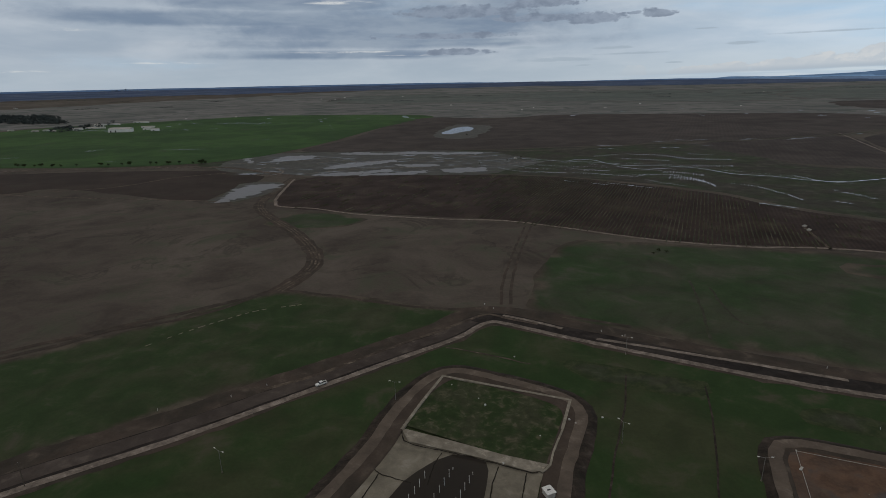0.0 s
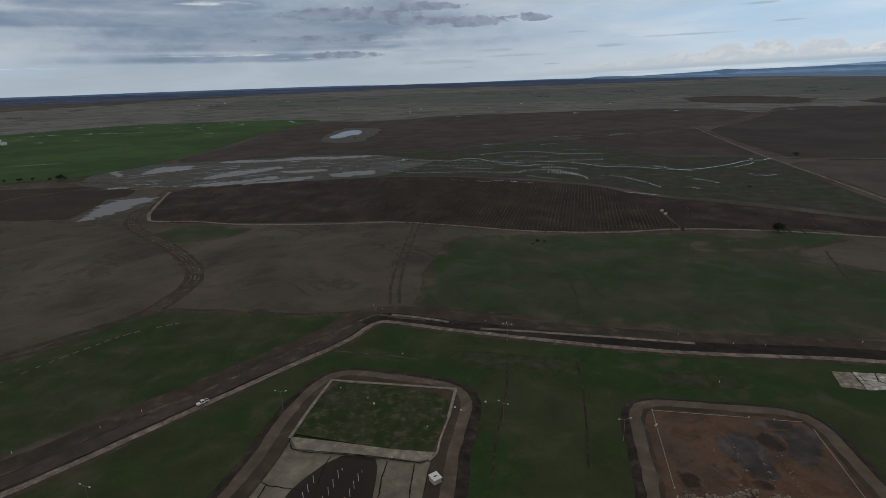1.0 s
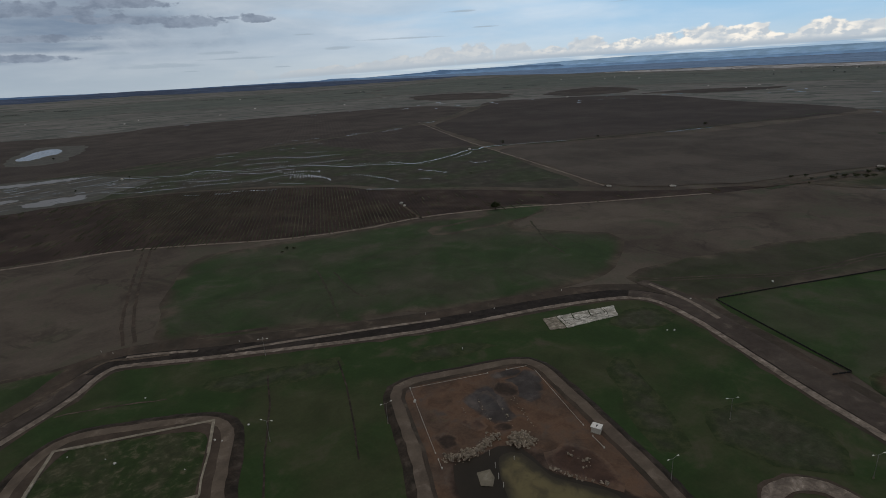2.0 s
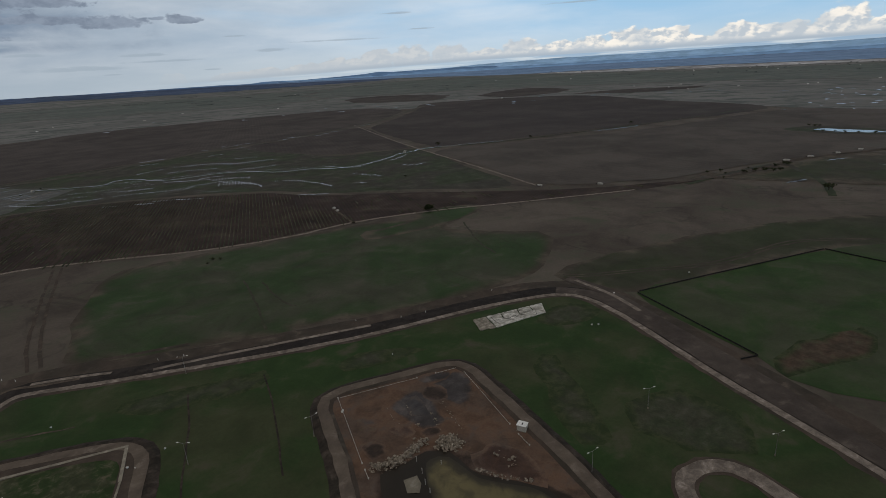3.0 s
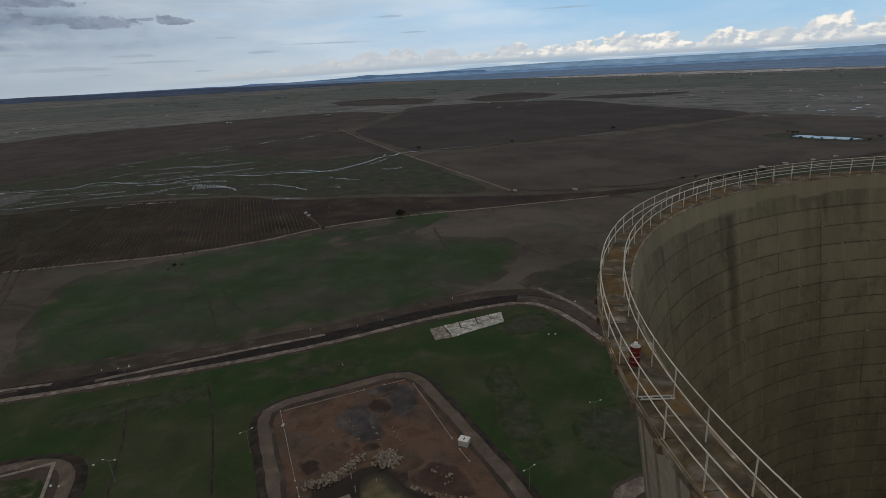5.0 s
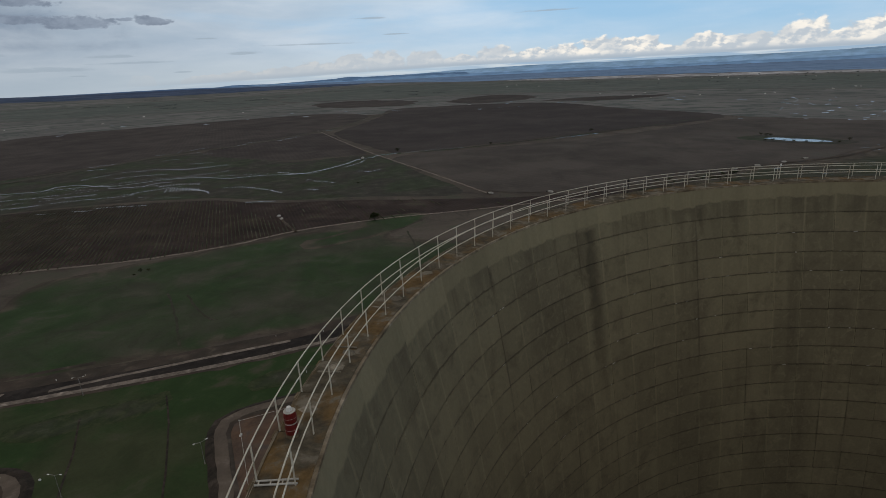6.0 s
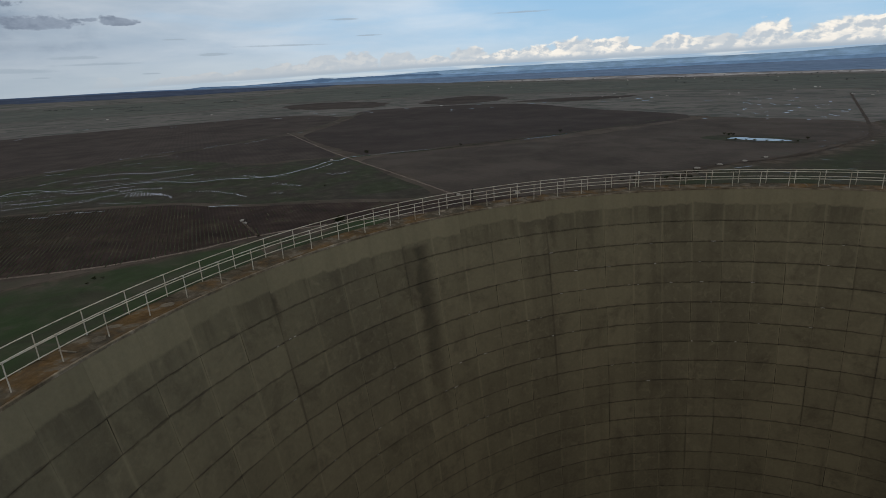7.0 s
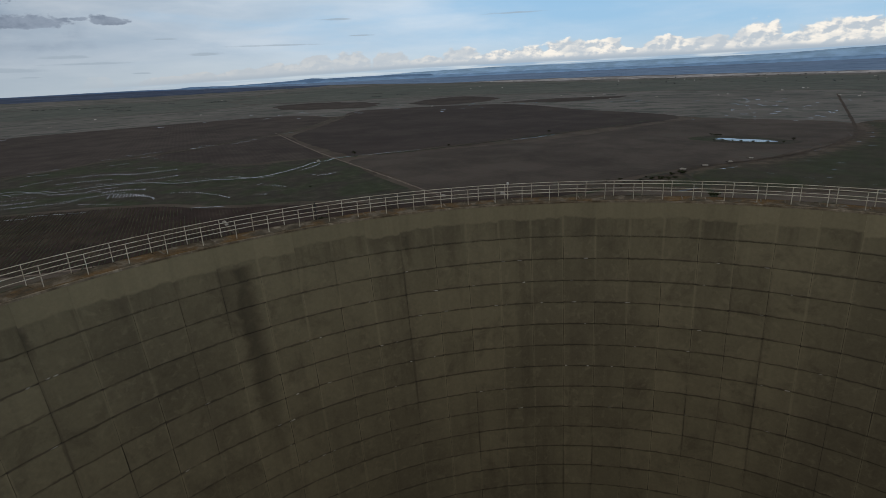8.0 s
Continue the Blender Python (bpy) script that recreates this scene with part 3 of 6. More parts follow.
field([(-166, 154), (-90, 207), (-4, 267), (24, 292), (65, 275), (139, 235), (239, 193), (285, 168), (296, 148), (272, 89), (247, 33), (220, -40), (150, -110), (0, -120), (-160, -60), (-230, 60)], 0.06, M_GREEN, "short green turf inside the perimeter road", 40, 0.0)
field([(-320, 110), (-275, 225), (-222, 268), (-172, 308), (-118, 350), (-62, 340), (-15, 322), (16, 311), (-6, 288), (-30, 270), (-70, 240), (-130, 205), (-176, 170), (-260, 96)], 0.08, M_STRIP, "green strip of meadow beside the road", 14, 5)
field([(52, 318), (66, 375), (92, 440), (112, 458), (128, 466), (180, 450), (243, 434), (300, 416), (330, 402), (372, 372), (352, 330), (372, 300), (392, 262), (372, 226), (330, 205), (300, 203), (262, 210), (235, 218), (190, 237), (105, 279), (66, 300)], 0.08, M_MIXED, "patchy green meadow across the road", 22, 8, 40)
field([(300, 390), (345, 382), (400, 400), (440, 372), (410, 350), (330, 352), (290, 365)], 0.13, M_MIXED, "thin green patch in the dry grass", 16, 12, 30)
field([(318, 190), (360, 186), (420, 168), (500, 130), (560, 92), (600, 50), (520, 30), (476, 70), (374, 114), (325, 134), (316, 150)], 0.09, M_PASTURE, "thin olive grass between track and fence", 16, 6, 24)
field([(-190, 560), (-150, 590), (-95, 575), (-85, 540), (-130, 520), (-175, 530)], 0.10, M_MIXED, "thin green patch in the dry grass", 16, 12, 30)
field([(323, 131), (373, 111), (473, 67), (520, 20), (480, -80), (330, -60), (276, 18), (288, 51)], 0.10, M_MIXEDB, "fenced green pasture", 40, 0)
field([(291, 45), (317, 40), (353, 21), (329, 12), (298, 26), (276, 36)], 0.16, M_REDEARTH, "streak of bare red earth in the pasture", 10, 4, 14)
for out in ([(214, 79), (237, 67), (236, 42), (215, 30), (201, 45), (200, 67)], [(213, 127), (192, 101), (177, 77), (189, 70), (208, 97), (226, 123)], [(258, 158), (284, 155), (288, 137), (271, 132), (254, 145)], [(60, 250), (96, 236), (120, 225), (112, 212), (84, 222), (58, 236)], [(150, 205), (176, 196), (190, 180), (170, 182), (148, 192)]):
    field(out, 0.12, M_WORN, "worn grey-brown turf", 11, 5, 14)
VINEYARD = [(-195, 628), (-118, 593), (7, 556), (60, 540), (115, 507), (205, 452), (315, 427), (390, 394), (472, 341), (581, 270), (690, 222), (640, 262), (581, 305), (515, 376), (435, 486), (365, 568), (335, 640), (300, 678), (199, 766), (92, 815), (-75, 832), (-208, 822), (-222, 720)]
field(VINEYARD, 0.10, M_VINE, "dark vineyard soil with planted rows", 50, 2)
field([(-295, 1163), (-240, 1400), (-104, 2059), (210, 1990), (454, 2092), (1075, 1943), (1338, 1795), (1304, 1543), (944, 1312), (572, 1206), (295, 1156), (121, 1139), (-66, 1136)], 0.40, M_SOIL, "wide ploughed dark brown field", 80, 6)
field([(553, 1173), (892, 1247), (780, 960), (700, 800), (640, 830), (560, 900)], 0.10, M_SOIL, "dark ploughed corner between the tracks", 60, 4)
field([(900, 1177), (1110, 1340), (1325, 1496), (1599, 1682), (1958, 1267), (1800, 820), (1614, 450), (1136, 592), (775, 732), (748, 800)], 0.40, M_SOILC, "ploughed black-brown field on a rise", 80, 6)
field([(712, 710), (1073, 528), (1530, 408), (1600, 300), (1534, 83), (1324, 42), (1100, 90), (977, 120), (825, 205), (690, 255), (627, 295), (556, 376), (620, 530)], 0.40, M_SOILB, "harrowed brown field beside the pond", 80, 5)
field([(690, 235), (760, 205), (868, 170), (1013, 94), (1207, 42), (1400, 30), (1600, 36), (1600, -150), (1100, -200), (900, -140), (790, -20), (720, 110)], 0.30, M_PASTURE, "rough olive pasture with puddles beyond the pond", 60, 14, 60)
field([(1573, 2301), (1823, 2264), (1895, 1921), (1701, 1791), (1512, 2032)], 0.5, M_SOIL, "distant dark field", 30, 34, 80)
field([(1926, 1731), (2279, 1749), (2210, 1436), (1881, 1495)], 0.5, M_SOIL, "distant dark field", 30, 34, 80)
field([(2029, 1315), (2245, 1178), (2371, 923), (2144, 1004)], 0.5, M_SOIL, "distant dark field", 30, 34, 80)
field([(-1387, 1733), (-1027, 2089), (-659, 2290), (-55, 2175), (-200, 1700), (-310, 1227), (-454, 1005), (-803, 990), (-1200, 1100)], 0.40, M_LUSH, "bright green cereal field", 80, 5)
field([(-750, 914), (-322, 892), (-295, 704), (-332, 672), (-556, 770), (-610, 734), (-800, 780)], 0.10, M_DARKSOIL, "dark ploughed field by the farm track", 60, 4)
field([(-330, 900), (-187, 850), (-60, 842), (94, 820), (210, 772), (310, 690), (350, 640), (380, 570), (450, 500), (530, 400), (600, 540), (690, 770), (560, 860), (545, 1150), (295, 1150), (121, 1130), (-66, 1130), (-300, 1150), (-450, 1000)], 0.06, M_WETLAND, "waterlogged meadow along the creek", 50, 4)
field([(-388, 929), (-398, 1100), (-270, 1140), (-80, 1150), (72, 1100), (122, 1038), (178, 962), (140, 905), (102, 868), (62, 826), (-75, 834), (-217, 846), (-300, 872)], 0.12, M_MUD, "bare mud flat flooded in strips", 34, 8, 40)
field([(-300, 660), (-290, 700), (-295, 780), (-240, 790), (-222, 740), (-240, 690), (-262, 655)], 0.14, M_MUD, "muddy hollow holding water", 20, 6, 20)

# ---- roads and tracks ----
ROAD = [(-300, 62), (-214, 126), (-160, 164), (-113, 194), (-90, 211), (-62, 232), (-27, 258), (2, 279), (17, 296), (27, 301), (38, 297), (66, 280), (118, 251), (161, 229), (195, 215), (241, 199), (274, 184), (294, 171), (302, 152), (294, 122), (278, 87), (262, 53), (253, 31), (230, -20), (190, -80)]
sweep("road", ROAD, [(-19, 0.12), (-17, 0.15), (5, 0.15), (9, 0.12)], M_VERGE, rough=2.2, size=9, label="worn muddy verge of the perimeter road", category="road")
sweep("road", ROAD, [(-8, 0.22), (-2, 0.30), (4, 0.24)], M_ROAD, rough=0.5, label="old dark asphalt perimeter road", category="road")
sweep("road", ROAD[:9], [(-7.4, 0.30), (-2, 0.34), (1.5, 0.33)], M_DUSTY, rough=0.9, label="dusty worn west leg of the asphalt road", category="road")
sweep("road", ROAD[17:], [(-7.4, 0.30), (-2, 0.34), (2.2, 0.33)], M_DUSTY, rough=0.9, label="dusty worn east leg of the asphalt road", category="road")
sweep("road", ROAD, [(3.0, 0.30), (5.0, 0.34), (6.6, 0.26)], M_PALE, rough=0.45, size=6, label="pale gravel shoulder of the road", category="road shoulder")
sweep("road", [(34, 305), (54, 293.5), (66, 285)], [(-1.2, 0.36), (1.2, 0.36)], M_PALE, rough=0.4, size=5, label="pale concrete strip along the road", category="road shoulder")
sweep("road", [(82, 271.5), (98, 265.0), (127, 252.0), (154, 240.0), (187, 224.5)], [(-1.3, 0.36), (1.3, 0.36)], M_PALE, rough=0.3, size=5, label="pale concrete strip along the road", category="road shoulder")
sweep("road", [(-87, 225), (-65, 238), (-45, 254), (-22, 272), (-4, 285), (17, 302.5), (26, 307), (37, 300), (53, 292)], [(-1.2, 0.36), (1.2, 0.36)], M_DIRT, rough=0.5, size=5, label="pale concrete strip along the road", category="road shoulder")
sweep("road", [(318, 178), (312, 142), (290, 94), (268, 44), (250, 12), (215, -50)], [(-4.5, 0.36), (0, 0.40), (4.5, 0.36)], M_DUSTY, rough=0.6, label="old asphalt road turning off", category="road")
sweep("road", [(318, 172), (311, 141), (300, 117)], [(-1.4, 0.46), (1.4, 0.46)], M_PALE, rough=0.4, size=5, label="pale concrete strip along the road", category="road shoulder")
TRACK = [(-118, 353), (-106, 394), (-111, 437), (-148, 511), (-198, 585), (-222, 640), (-228, 700), (-230, 826)]
sweep("track", TRACK, [(-7, 0.12), (7, 0.12)], M_VERGE, rough=2.0, label="churned edge of the farm track", category="track")
for o in (-2.4, 0.6, 3.4):
    sweep("track", TRACK, [(o - 0.8, 0.2), (o + 0.8, 0.2)], M_DIRT, rough=0.7, size=8, label="wheel rut of the winding dirt farm track", category="track")
GREY = [(941, 1319), (780, 960), (705, 780), (607, 525), (547, 376)]
sweep("track", GREY, [(-1.8, 0.46), (1.8, 0.46)], M_PALE, rough=1.5, label="straight dirt farm track", category="track")
sweep("track", [(-226, 811), (-215, 696), (-207, 651), (-194, 625), (-148, 609), (-91, 577), (-3, 550), (60, 538), (115, 506), (171, 468), (211, 449), (259, 433), (316, 426), (392, 393), (474, 340), (585, 270)], [(-2.0, 0.24), (2.0, 0.24)], M_PALE, rough=1.0, label="pale earth track round the vineyard", category="track")
sweep("track", [(314, 422), (320, 444), (336, 494)], [(-1.5, 0.24), (1.5, 0.24)], M_DIRT, rough=0.4, label="short dirt access track", category="track")
sweep("track", [(-780, 952), (-586, 960), (-486, 961), (-381, 947), (-316, 903), (-235, 843)], [(-6, 0.2), (6, 0.2)], M_DIRT, rough=1.5, label="farm road past the green field", category="track")
sweep("track", [(-610, 734), (-480, 770), (-420, 850), (-330, 895)], [(-2, 0.22), (2, 0.22)], M_DIRT, rough=1.5, label="thin earth track across the dark field", category="track")
sweep("track", [(-800, 790), (-610, 734), (-480, 700), (-332, 672), (-262, 655)], [(-2, 0.2), (2, 0.2)], M_DIRT, rough=1.5, label="thin earth track along the dark field", category="track")
sweep("track", [(-330, 200), (-240, 261), (-219, 275), (-198, 294), (-170, 305), (-143, 325), (-118, 352), (-73, 341), (-33, 325), (3, 316), (28, 318), (60, 308), (106, 286)], [(-1.8, 0.16), (1.8, 0.16)], M_VERGE, rough=1.2, label="faint track along the meadow edge", category="track")
sweep("track", [(-330, 214), (-240, 270), (-190, 303), (-150, 330), (-118, 357)], [(-2.5, 0.14), (2.5, 0.14)], M_VERGE, rough=1.5, label="faint track along the meadow edge", category="track")
for o in (-3, 3):
    sweep("track", [(81 + o, 516), (60 + o, 436), (44 + o, 366), (38 + o, 322)], [(-1.0, 0.14), (1.0, 0.14)], M_VERGE, rough=0.9, label="faint wheel rut through the dry grass", category="track")
TRACKB = [(320, 180), (334, 166), (360, 146), (390, 121), (422, 106), (476, 90), (498, 73), (525, 40)]
for o in (-2.2, 2.2):
    sweep("track", [TRACKB[i] if o < 0 else (TRACKB[i][0] + 1.5, TRACKB[i][1] + 4.0) for i in range(len(TRACKB))], [(-0.9, 0.16), (0.9, 0.16)], M_VERGE, rough=0.9, label="faint wheel rut beyond the road", category="track")
for line in ([(171, 360), (161.5, 323.5), (150, 288.4), (143, 268.4)], [(178, 345), (170.7, 298), (174.3, 287)], [(379, 336), (354, 300), (339, 276), (329, 251)]):
    sweep("track", line, [(-0.8, 0.16), (0.8, 0.16)], M_SCUFF, 4, rough=1.4, size=9, label="faint worn line through the meadow", category="track")
sweep("track", [(86, 233), (77, 207), (64, 177), (52, 146)], [(-0.4, 0.14), (0.4, 0.14)], M_BANK, rough=0.4, label="dark drain line in the turf", category="ditch")
sweep("track", [(119, 222), (111, 198), (102, 176), (90, 148)], [(-0.4, 0.14), (0.4, 0.14)], M_BANK, rough=0.4, label="dark drain line in the turf", category="ditch")
sweep("track", [(-1, 265), (17, 258), (31, 251), (42, 245)], [(-0.5, 0.16), (0.5, 0.16)], M_DIRT, rough=1.0, size=5, label="scuffed earth streak in the turf", category="track")
sweep("track", [(109, 1108), (169, 1096), (238, 1106), (303, 1130), (374, 1150), (449, 1184), (518, 1204), (600, 1194), (690, 1208), (779, 1241), (912, 1280), (1033, 1337), (1218, 1454), (1350, 1538), (1483, 1622)], [(-9, 0.46), (9, 0.46)], M_FARTRACK, 20, rough=4, size=30, label="far pale farm track along the ploughed field", category="track")
sweep("track", [(640, 236), (692, 226), (738, 217), (789, 204), (812, 186), (784, 166), (744, 137), (701, 116), (655, 100)], [(-3.5, 0.36), (3.5, 0.36)], M_WETLAND, 8, rough=1.2, size=14, label="grassy farm lane looping past the culvert", category="track")
sweep("track", [(764, 717), (871, 667), (1062, 602), (1225, 552), (1560, 480)], [(-5, 0.45), (5, 0.45)], M_WETLAND, rough=2, label="grassy drain between the fields", category="ditch")
sweep("track", [(2442, 187), (1771, 93), (1341, 42), (1207, 50), (1013, 100), (868, 177), (739, 206), (640, 250)], [(-3.5, 0.6), (3.5, 0.6)], M_VERGE, rough=3, label="far farm road over the rise", category="track")

for line in ([(-318, 921), (-301, 944), (-264, 885), (-276, 848), (-298, 861), (-330, 880)], [(-229, 975), (-195, 1013), (-148, 978), (-90, 1006), (-27, 976), (40, 990)], [(-163, 1080), (-97, 1097), (-49, 1023), (-18, 1051), (60, 1040)], [(-240, 850), (-180, 884), (-100, 905), (0, 905), (90, 915), (150, 960)], [(-400, 1000), (-340, 985), (-280, 1000), (-220, 1045)]):
    sweep("track", line, [(-1.3, 0.3), (1.3, 0.3)], M_PALE, 6, rough=2.5, size=14, label="pale silt bank winding through the mud", category="silt bank")

# ---- open water ----
POOLS = [
    [(-202, 919), (-177, 968), (-130, 990), (-90, 1006), (-97, 971), (-142, 930), (-176, 909)],
    [(-202, 855), (-151, 871), (-90, 893), (-92, 864), (-146, 840), (-194, 838)],
    [(-140, 839), (-78, 858), (-29, 874), (-32, 846), (-75, 832)],
    [(-85, 942), (-26, 941), (-6, 925), (-35, 910), (-73, 921)],
    [(-2, 882), (63, 892), (64, 857), (12, 846)],
    [(-325, 1023), (-309, 1085), (-252, 1076), (-263, 1030), (-309, 1007)],
    [(-281, 667), (-286, 763), (-242, 776), (-232, 757), (-253, 689), (-271, 660)],
    [(-389, 1055), (-383, 1071), (-351, 1012), (-356, 998)],
    [(-212, 1105), (-172, 1128), (-120, 1100), (-77, 1120), (-7, 1101), (72, 1088), (58, 1060), (-51, 1075), (-150, 1080)],
]
for out in POOLS:
    sheet("pond", out, 0.26, M_POND, 4, 11, 9, label="shallow flood pool on the mud", category="flood pool")
POND = [(-6, 1512), (14, 1600), (44, 1688), (78, 1700), (86, 1640), (74, 1570), (46, 1530), (30, 1490), (10, 1478)]
sheet("pond", POND, 0.55, M_CLEAR, 12, 7, 16, label="farm pond mirroring the sky", category="pond")
sheet("pond", [(1178, 242), (1201, 228), (1192, 203), (1191, 172), (1186, 148), (1172, 140), (1162, 154), (1159, 188), (1165, 216)], 0.55, M_CLEAR, 9, 6, 14, label="farm pond mirroring the sky", category="pond")
sheet("field", [(-31, 1458), (8, 1694), (54, 1783), (115, 1749), (150, 1701), (106, 1494), (69, 1366), (13, 1362)], 0.48, M_MUD, 20, 12, 30, label="reedy rim of the farm pond", category="field")
sheet("field", [(1175, 290), (1232, 260), (1218, 180), (1205, 125), (1180, 100), (1150, 115), (1138, 140), (1130, 190), (1142, 250)], 0.48, M_WETLAND, 40, 8, 40, label="reedy rim of the farm pond", category="field")
CREEK = [(134, 996), (155, 977), (185, 958), (209, 943), (234, 962), (260, 949), (271, 913), (289, 886), (324, 876), (348, 872), (378, 857), (400, 830), (420, 785), (443, 770), (465, 758), (487, 728), (518, 712), (558, 717), (603, 731), (643, 750), (674, 748), (699, 758), (738, 743)]
sweep("creek", CREEK, [(-9, 0.20), (9, 0.20)], M_RUSHES, 5, rough=4.0, size=14, label="green rushes along the creek banks", category="creek bank")
sweep("creek", CREEK, [(-1.15, 0.44), (1.15, 0.44)], M_DASH, 4, rough=1.6, size=9, label="swollen creek running bank-high", category="creek")
for line, half in (([(277, 872), (294, 854), (312, 840), (335, 846), (356, 835)], 1.3), ([(492, 766), (502, 716), (529, 698)], 0.9), ([(584, 704), (619, 717), (643, 733)], 1.0), ([(97, 933), (114, 911), (136, 882)], 1.0), ([(109, 952), (126, 943), (155, 933)], 1.1), ([(154, 908), (171, 899), (191, 885)], 0.8), ([(197, 874), (213, 855), (233, 844), (255, 837)], 0.9), ([(280, 753), (296, 724), (315, 702)], 0.6), ([(89, 887), (107, 857), (131, 835)], 1.0), ([(60, 968), (100, 975), (134, 996)], 1.3), ([(745, 739), (809, 709), (858, 676)], 0.9)):
    sweep("creek", line, [(-half * 0.72, 0.45), (half * 0.72, 0.45)], M_DASH, 3, rough=1.7, size=8, label="overflow rill shining in the wet meadow", category="creek")


def puddles(spots, label):
    """Countless shallow puddles in one mesh: each an uneven oval at (x, y), with length, width and bearing."""
    rng = random.Random(7)
    verts, faces = [], []
    for x, y, long, wide, turn in spots:
        c, s = math.cos(radians(turn)), math.sin(radians(turn))
        base = len(verts)
        for k in range(9):
            a = 2 * math.pi * k / 9
            q = rng.uniform(0.7, 1.2)
            u, v = long / 2 * q * math.sin(a), wide / 2 * q * math.cos(a)
            px_, py_ = x + u * s + v * c, y + u * c - v * s
            verts.append((px_, py_, land(px_, py_) + 0.46))
        faces.append(list(range(base + 8, base - 1, -1)))
    ob = link("puddles", verts, faces, M_DASH)
    if ob.data.polygons[0].normal.z < 0:
        ob.data.flip_normals()
    return tagged(ob, label, "puddles", kind="stuff")


def along(points, gap, rng, side=0.0):
    for p in curve(points, gap):
        yield p[0] + rng.uniform(-side, side), p[1] + rng.uniform(-side, side)


rng = random.Random(11)
spots = []
# short flooded furrows, side by side along each line
for line, long in (([(341, 1024), (360, 1009), (385, 1001), (405, 978), (418, 949), (438, 940), (461, 933), (484, 926)], 17), ([(313, 960), (340, 953), (380, 926)], 11), ([(397, 873), (422, 861), (454, 857)], 13), ([(275, 999), (300, 1010), (324, 1018)], 10), ([(452, 1010), (470, 995), (484, 985)], 8), ([(528, 1121), (548, 1125)], 6), ([(380, 713), (399, 692), (404, 661), (408, 640), (406, 608)], 8), ([(328, 812), (350, 806), (372, 780)], 18), ([(320, 768), (338, 752), (352, 735)], 24), ([(331, 779), (345, 760), (352, 716), (350, 697)], 16)):
    spots += [(x, y, long * rng.uniform(0.6, 1.15), rng.uniform(0.9, 1.5), 25 + rng.uniform(-3, 3)) for x, y in along(line, 3.66, rng, 0.5) if rng.random() < 0.92]
for line in ([(131, 835), (152, 837), (167, 825), (191, 824), (219, 813), (239, 800), (259, 789), (277, 780), (294, 794), (316, 790), (333, 792), (348, 777)], [(210, 944), (240, 930), (290, 905)], [(478, 659), (482, 636), (489, 605)], [(437, 600), (443, 582)], [(570, 649), (573, 631), (591, 632)]):
    spots += [(x, y, rng.uniform(6, 13), rng.uniform(1.0, 2.2), 118 + rng.uniform(-30, 12)) for x, y in along(line, 5.5, rng, 1.6) if rng.random() < 0.85]
for line in ([(330, 1158), (351, 1158), (377, 1160)], [(317, 1113), (332, 1106)], [(516, 1211), (529, 1208)], [(530, 1171), (541, 1172)], [(588, 1188), (609, 1188)], [(654, 1210), (671, 1211)], [(445, 1104), (462, 1103)], [(228, 727), (243, 715)], [(205, 731), (212, 725)], [(249, 708), (262, 697)], [(173, 755), (179, 749)], [(356, 589), (371, 573)], [(916, 1282), (973, 1292)], [(1048, 594), (1086, 580), (1143, 564)], [(-809, 1248), (-791, 1264)], [(868, 147), (880, 140)], [(706, 149), (718, 144)], [(-624, 1238), (-546, 1240)], [(-926, 1140), (-898, 1142)]):
    spots += [(x, y, rng.uniform(14, 24), rng.uniform(2.2, 4.0), 90 - math.degrees(math.atan2(line[-1][1] - line[0][1], line[-1][0] - line[0][0]))) for x, y in along(line, 11, rng, 0.6)]
for line in ([(131, 835), (167, 827), (219, 813), (259, 791), (294, 794), (333, 790)], [(90, 880), (140, 872), (200, 850), (250, 832)], [(110, 930), (160, 905), (220, 880), (262, 868)], [(300, 905), (350, 890), (400, 850)], [(420, 820), (470, 775), (500, 745)], [(240, 900), (275, 880), (300, 850), (330, 825)], [(150, 960), (200, 930), (250, 915)]):
    spots += [(x, y, rng.uniform(4, 10), rng.uniform(0.8, 1.5), 25 + rng.uniform(-4, 4)) for x, y in along(line, 3.66, rng, 1.2) if rng.random() < 0.7]
for _ in range(90):
    x, y = rng.uniform(-330, 110), rng.uniform(850, 1095)
    spots.append((x, y, rng.uniform(8, 55), rng.uniform(1.0, 3.2), 78 + rng.uniform(-12, 12)))
for _ in range(60):
    x, y = rng.uniform(1540, 2280), rng.uniform(110, 440)
    spots.append((x, y, rng.uniform(5, 22), rng.uniform(3, 9), rng.uniform(150, 200)))
for _ in range(70):
    a, r = rng.uniform(-30, 75), rng.uniform(2050, 2500)
    x, y = bearing(a, r)
    spots.append((x, y, rng.uniform(8, 30), rng.uniform(5, 12), a + 90))
for _ in range(26):
    x, y = rng.uniform(-1300, -250), rng.uniform(1050, 2150)
    spots.append((x, y, rng.uniform(6, 40), rng.uniform(1.5, 3.5), 90 + rng.uniform(-30, 10)))
for x, y, n_, s_ in ((-1000, 1760, 30, 130), (-700, 1980, 30, 220), (640, 1230, 10, 160)):
    spots += [(x + rng.gauss(0, s_), y + rng.gauss(0, 18), rng.uniform(10, 45), rng.uniform(2, 5), 100 + rng.uniform(-20, 20)) for _ in range(n_)]
for _ in range(60):
    x, y = rng.uniform(760, 1500), rng.uniform(-120, 120)
    if y < 140 - 0.1 * (x - 760):
        spots.append((x, y, rng.uniform(4, 16), rng.uniform(0.8, 2.2), rng.uniform(150, 200)))
puddles(spots, "countless rain puddles shining in the fields")

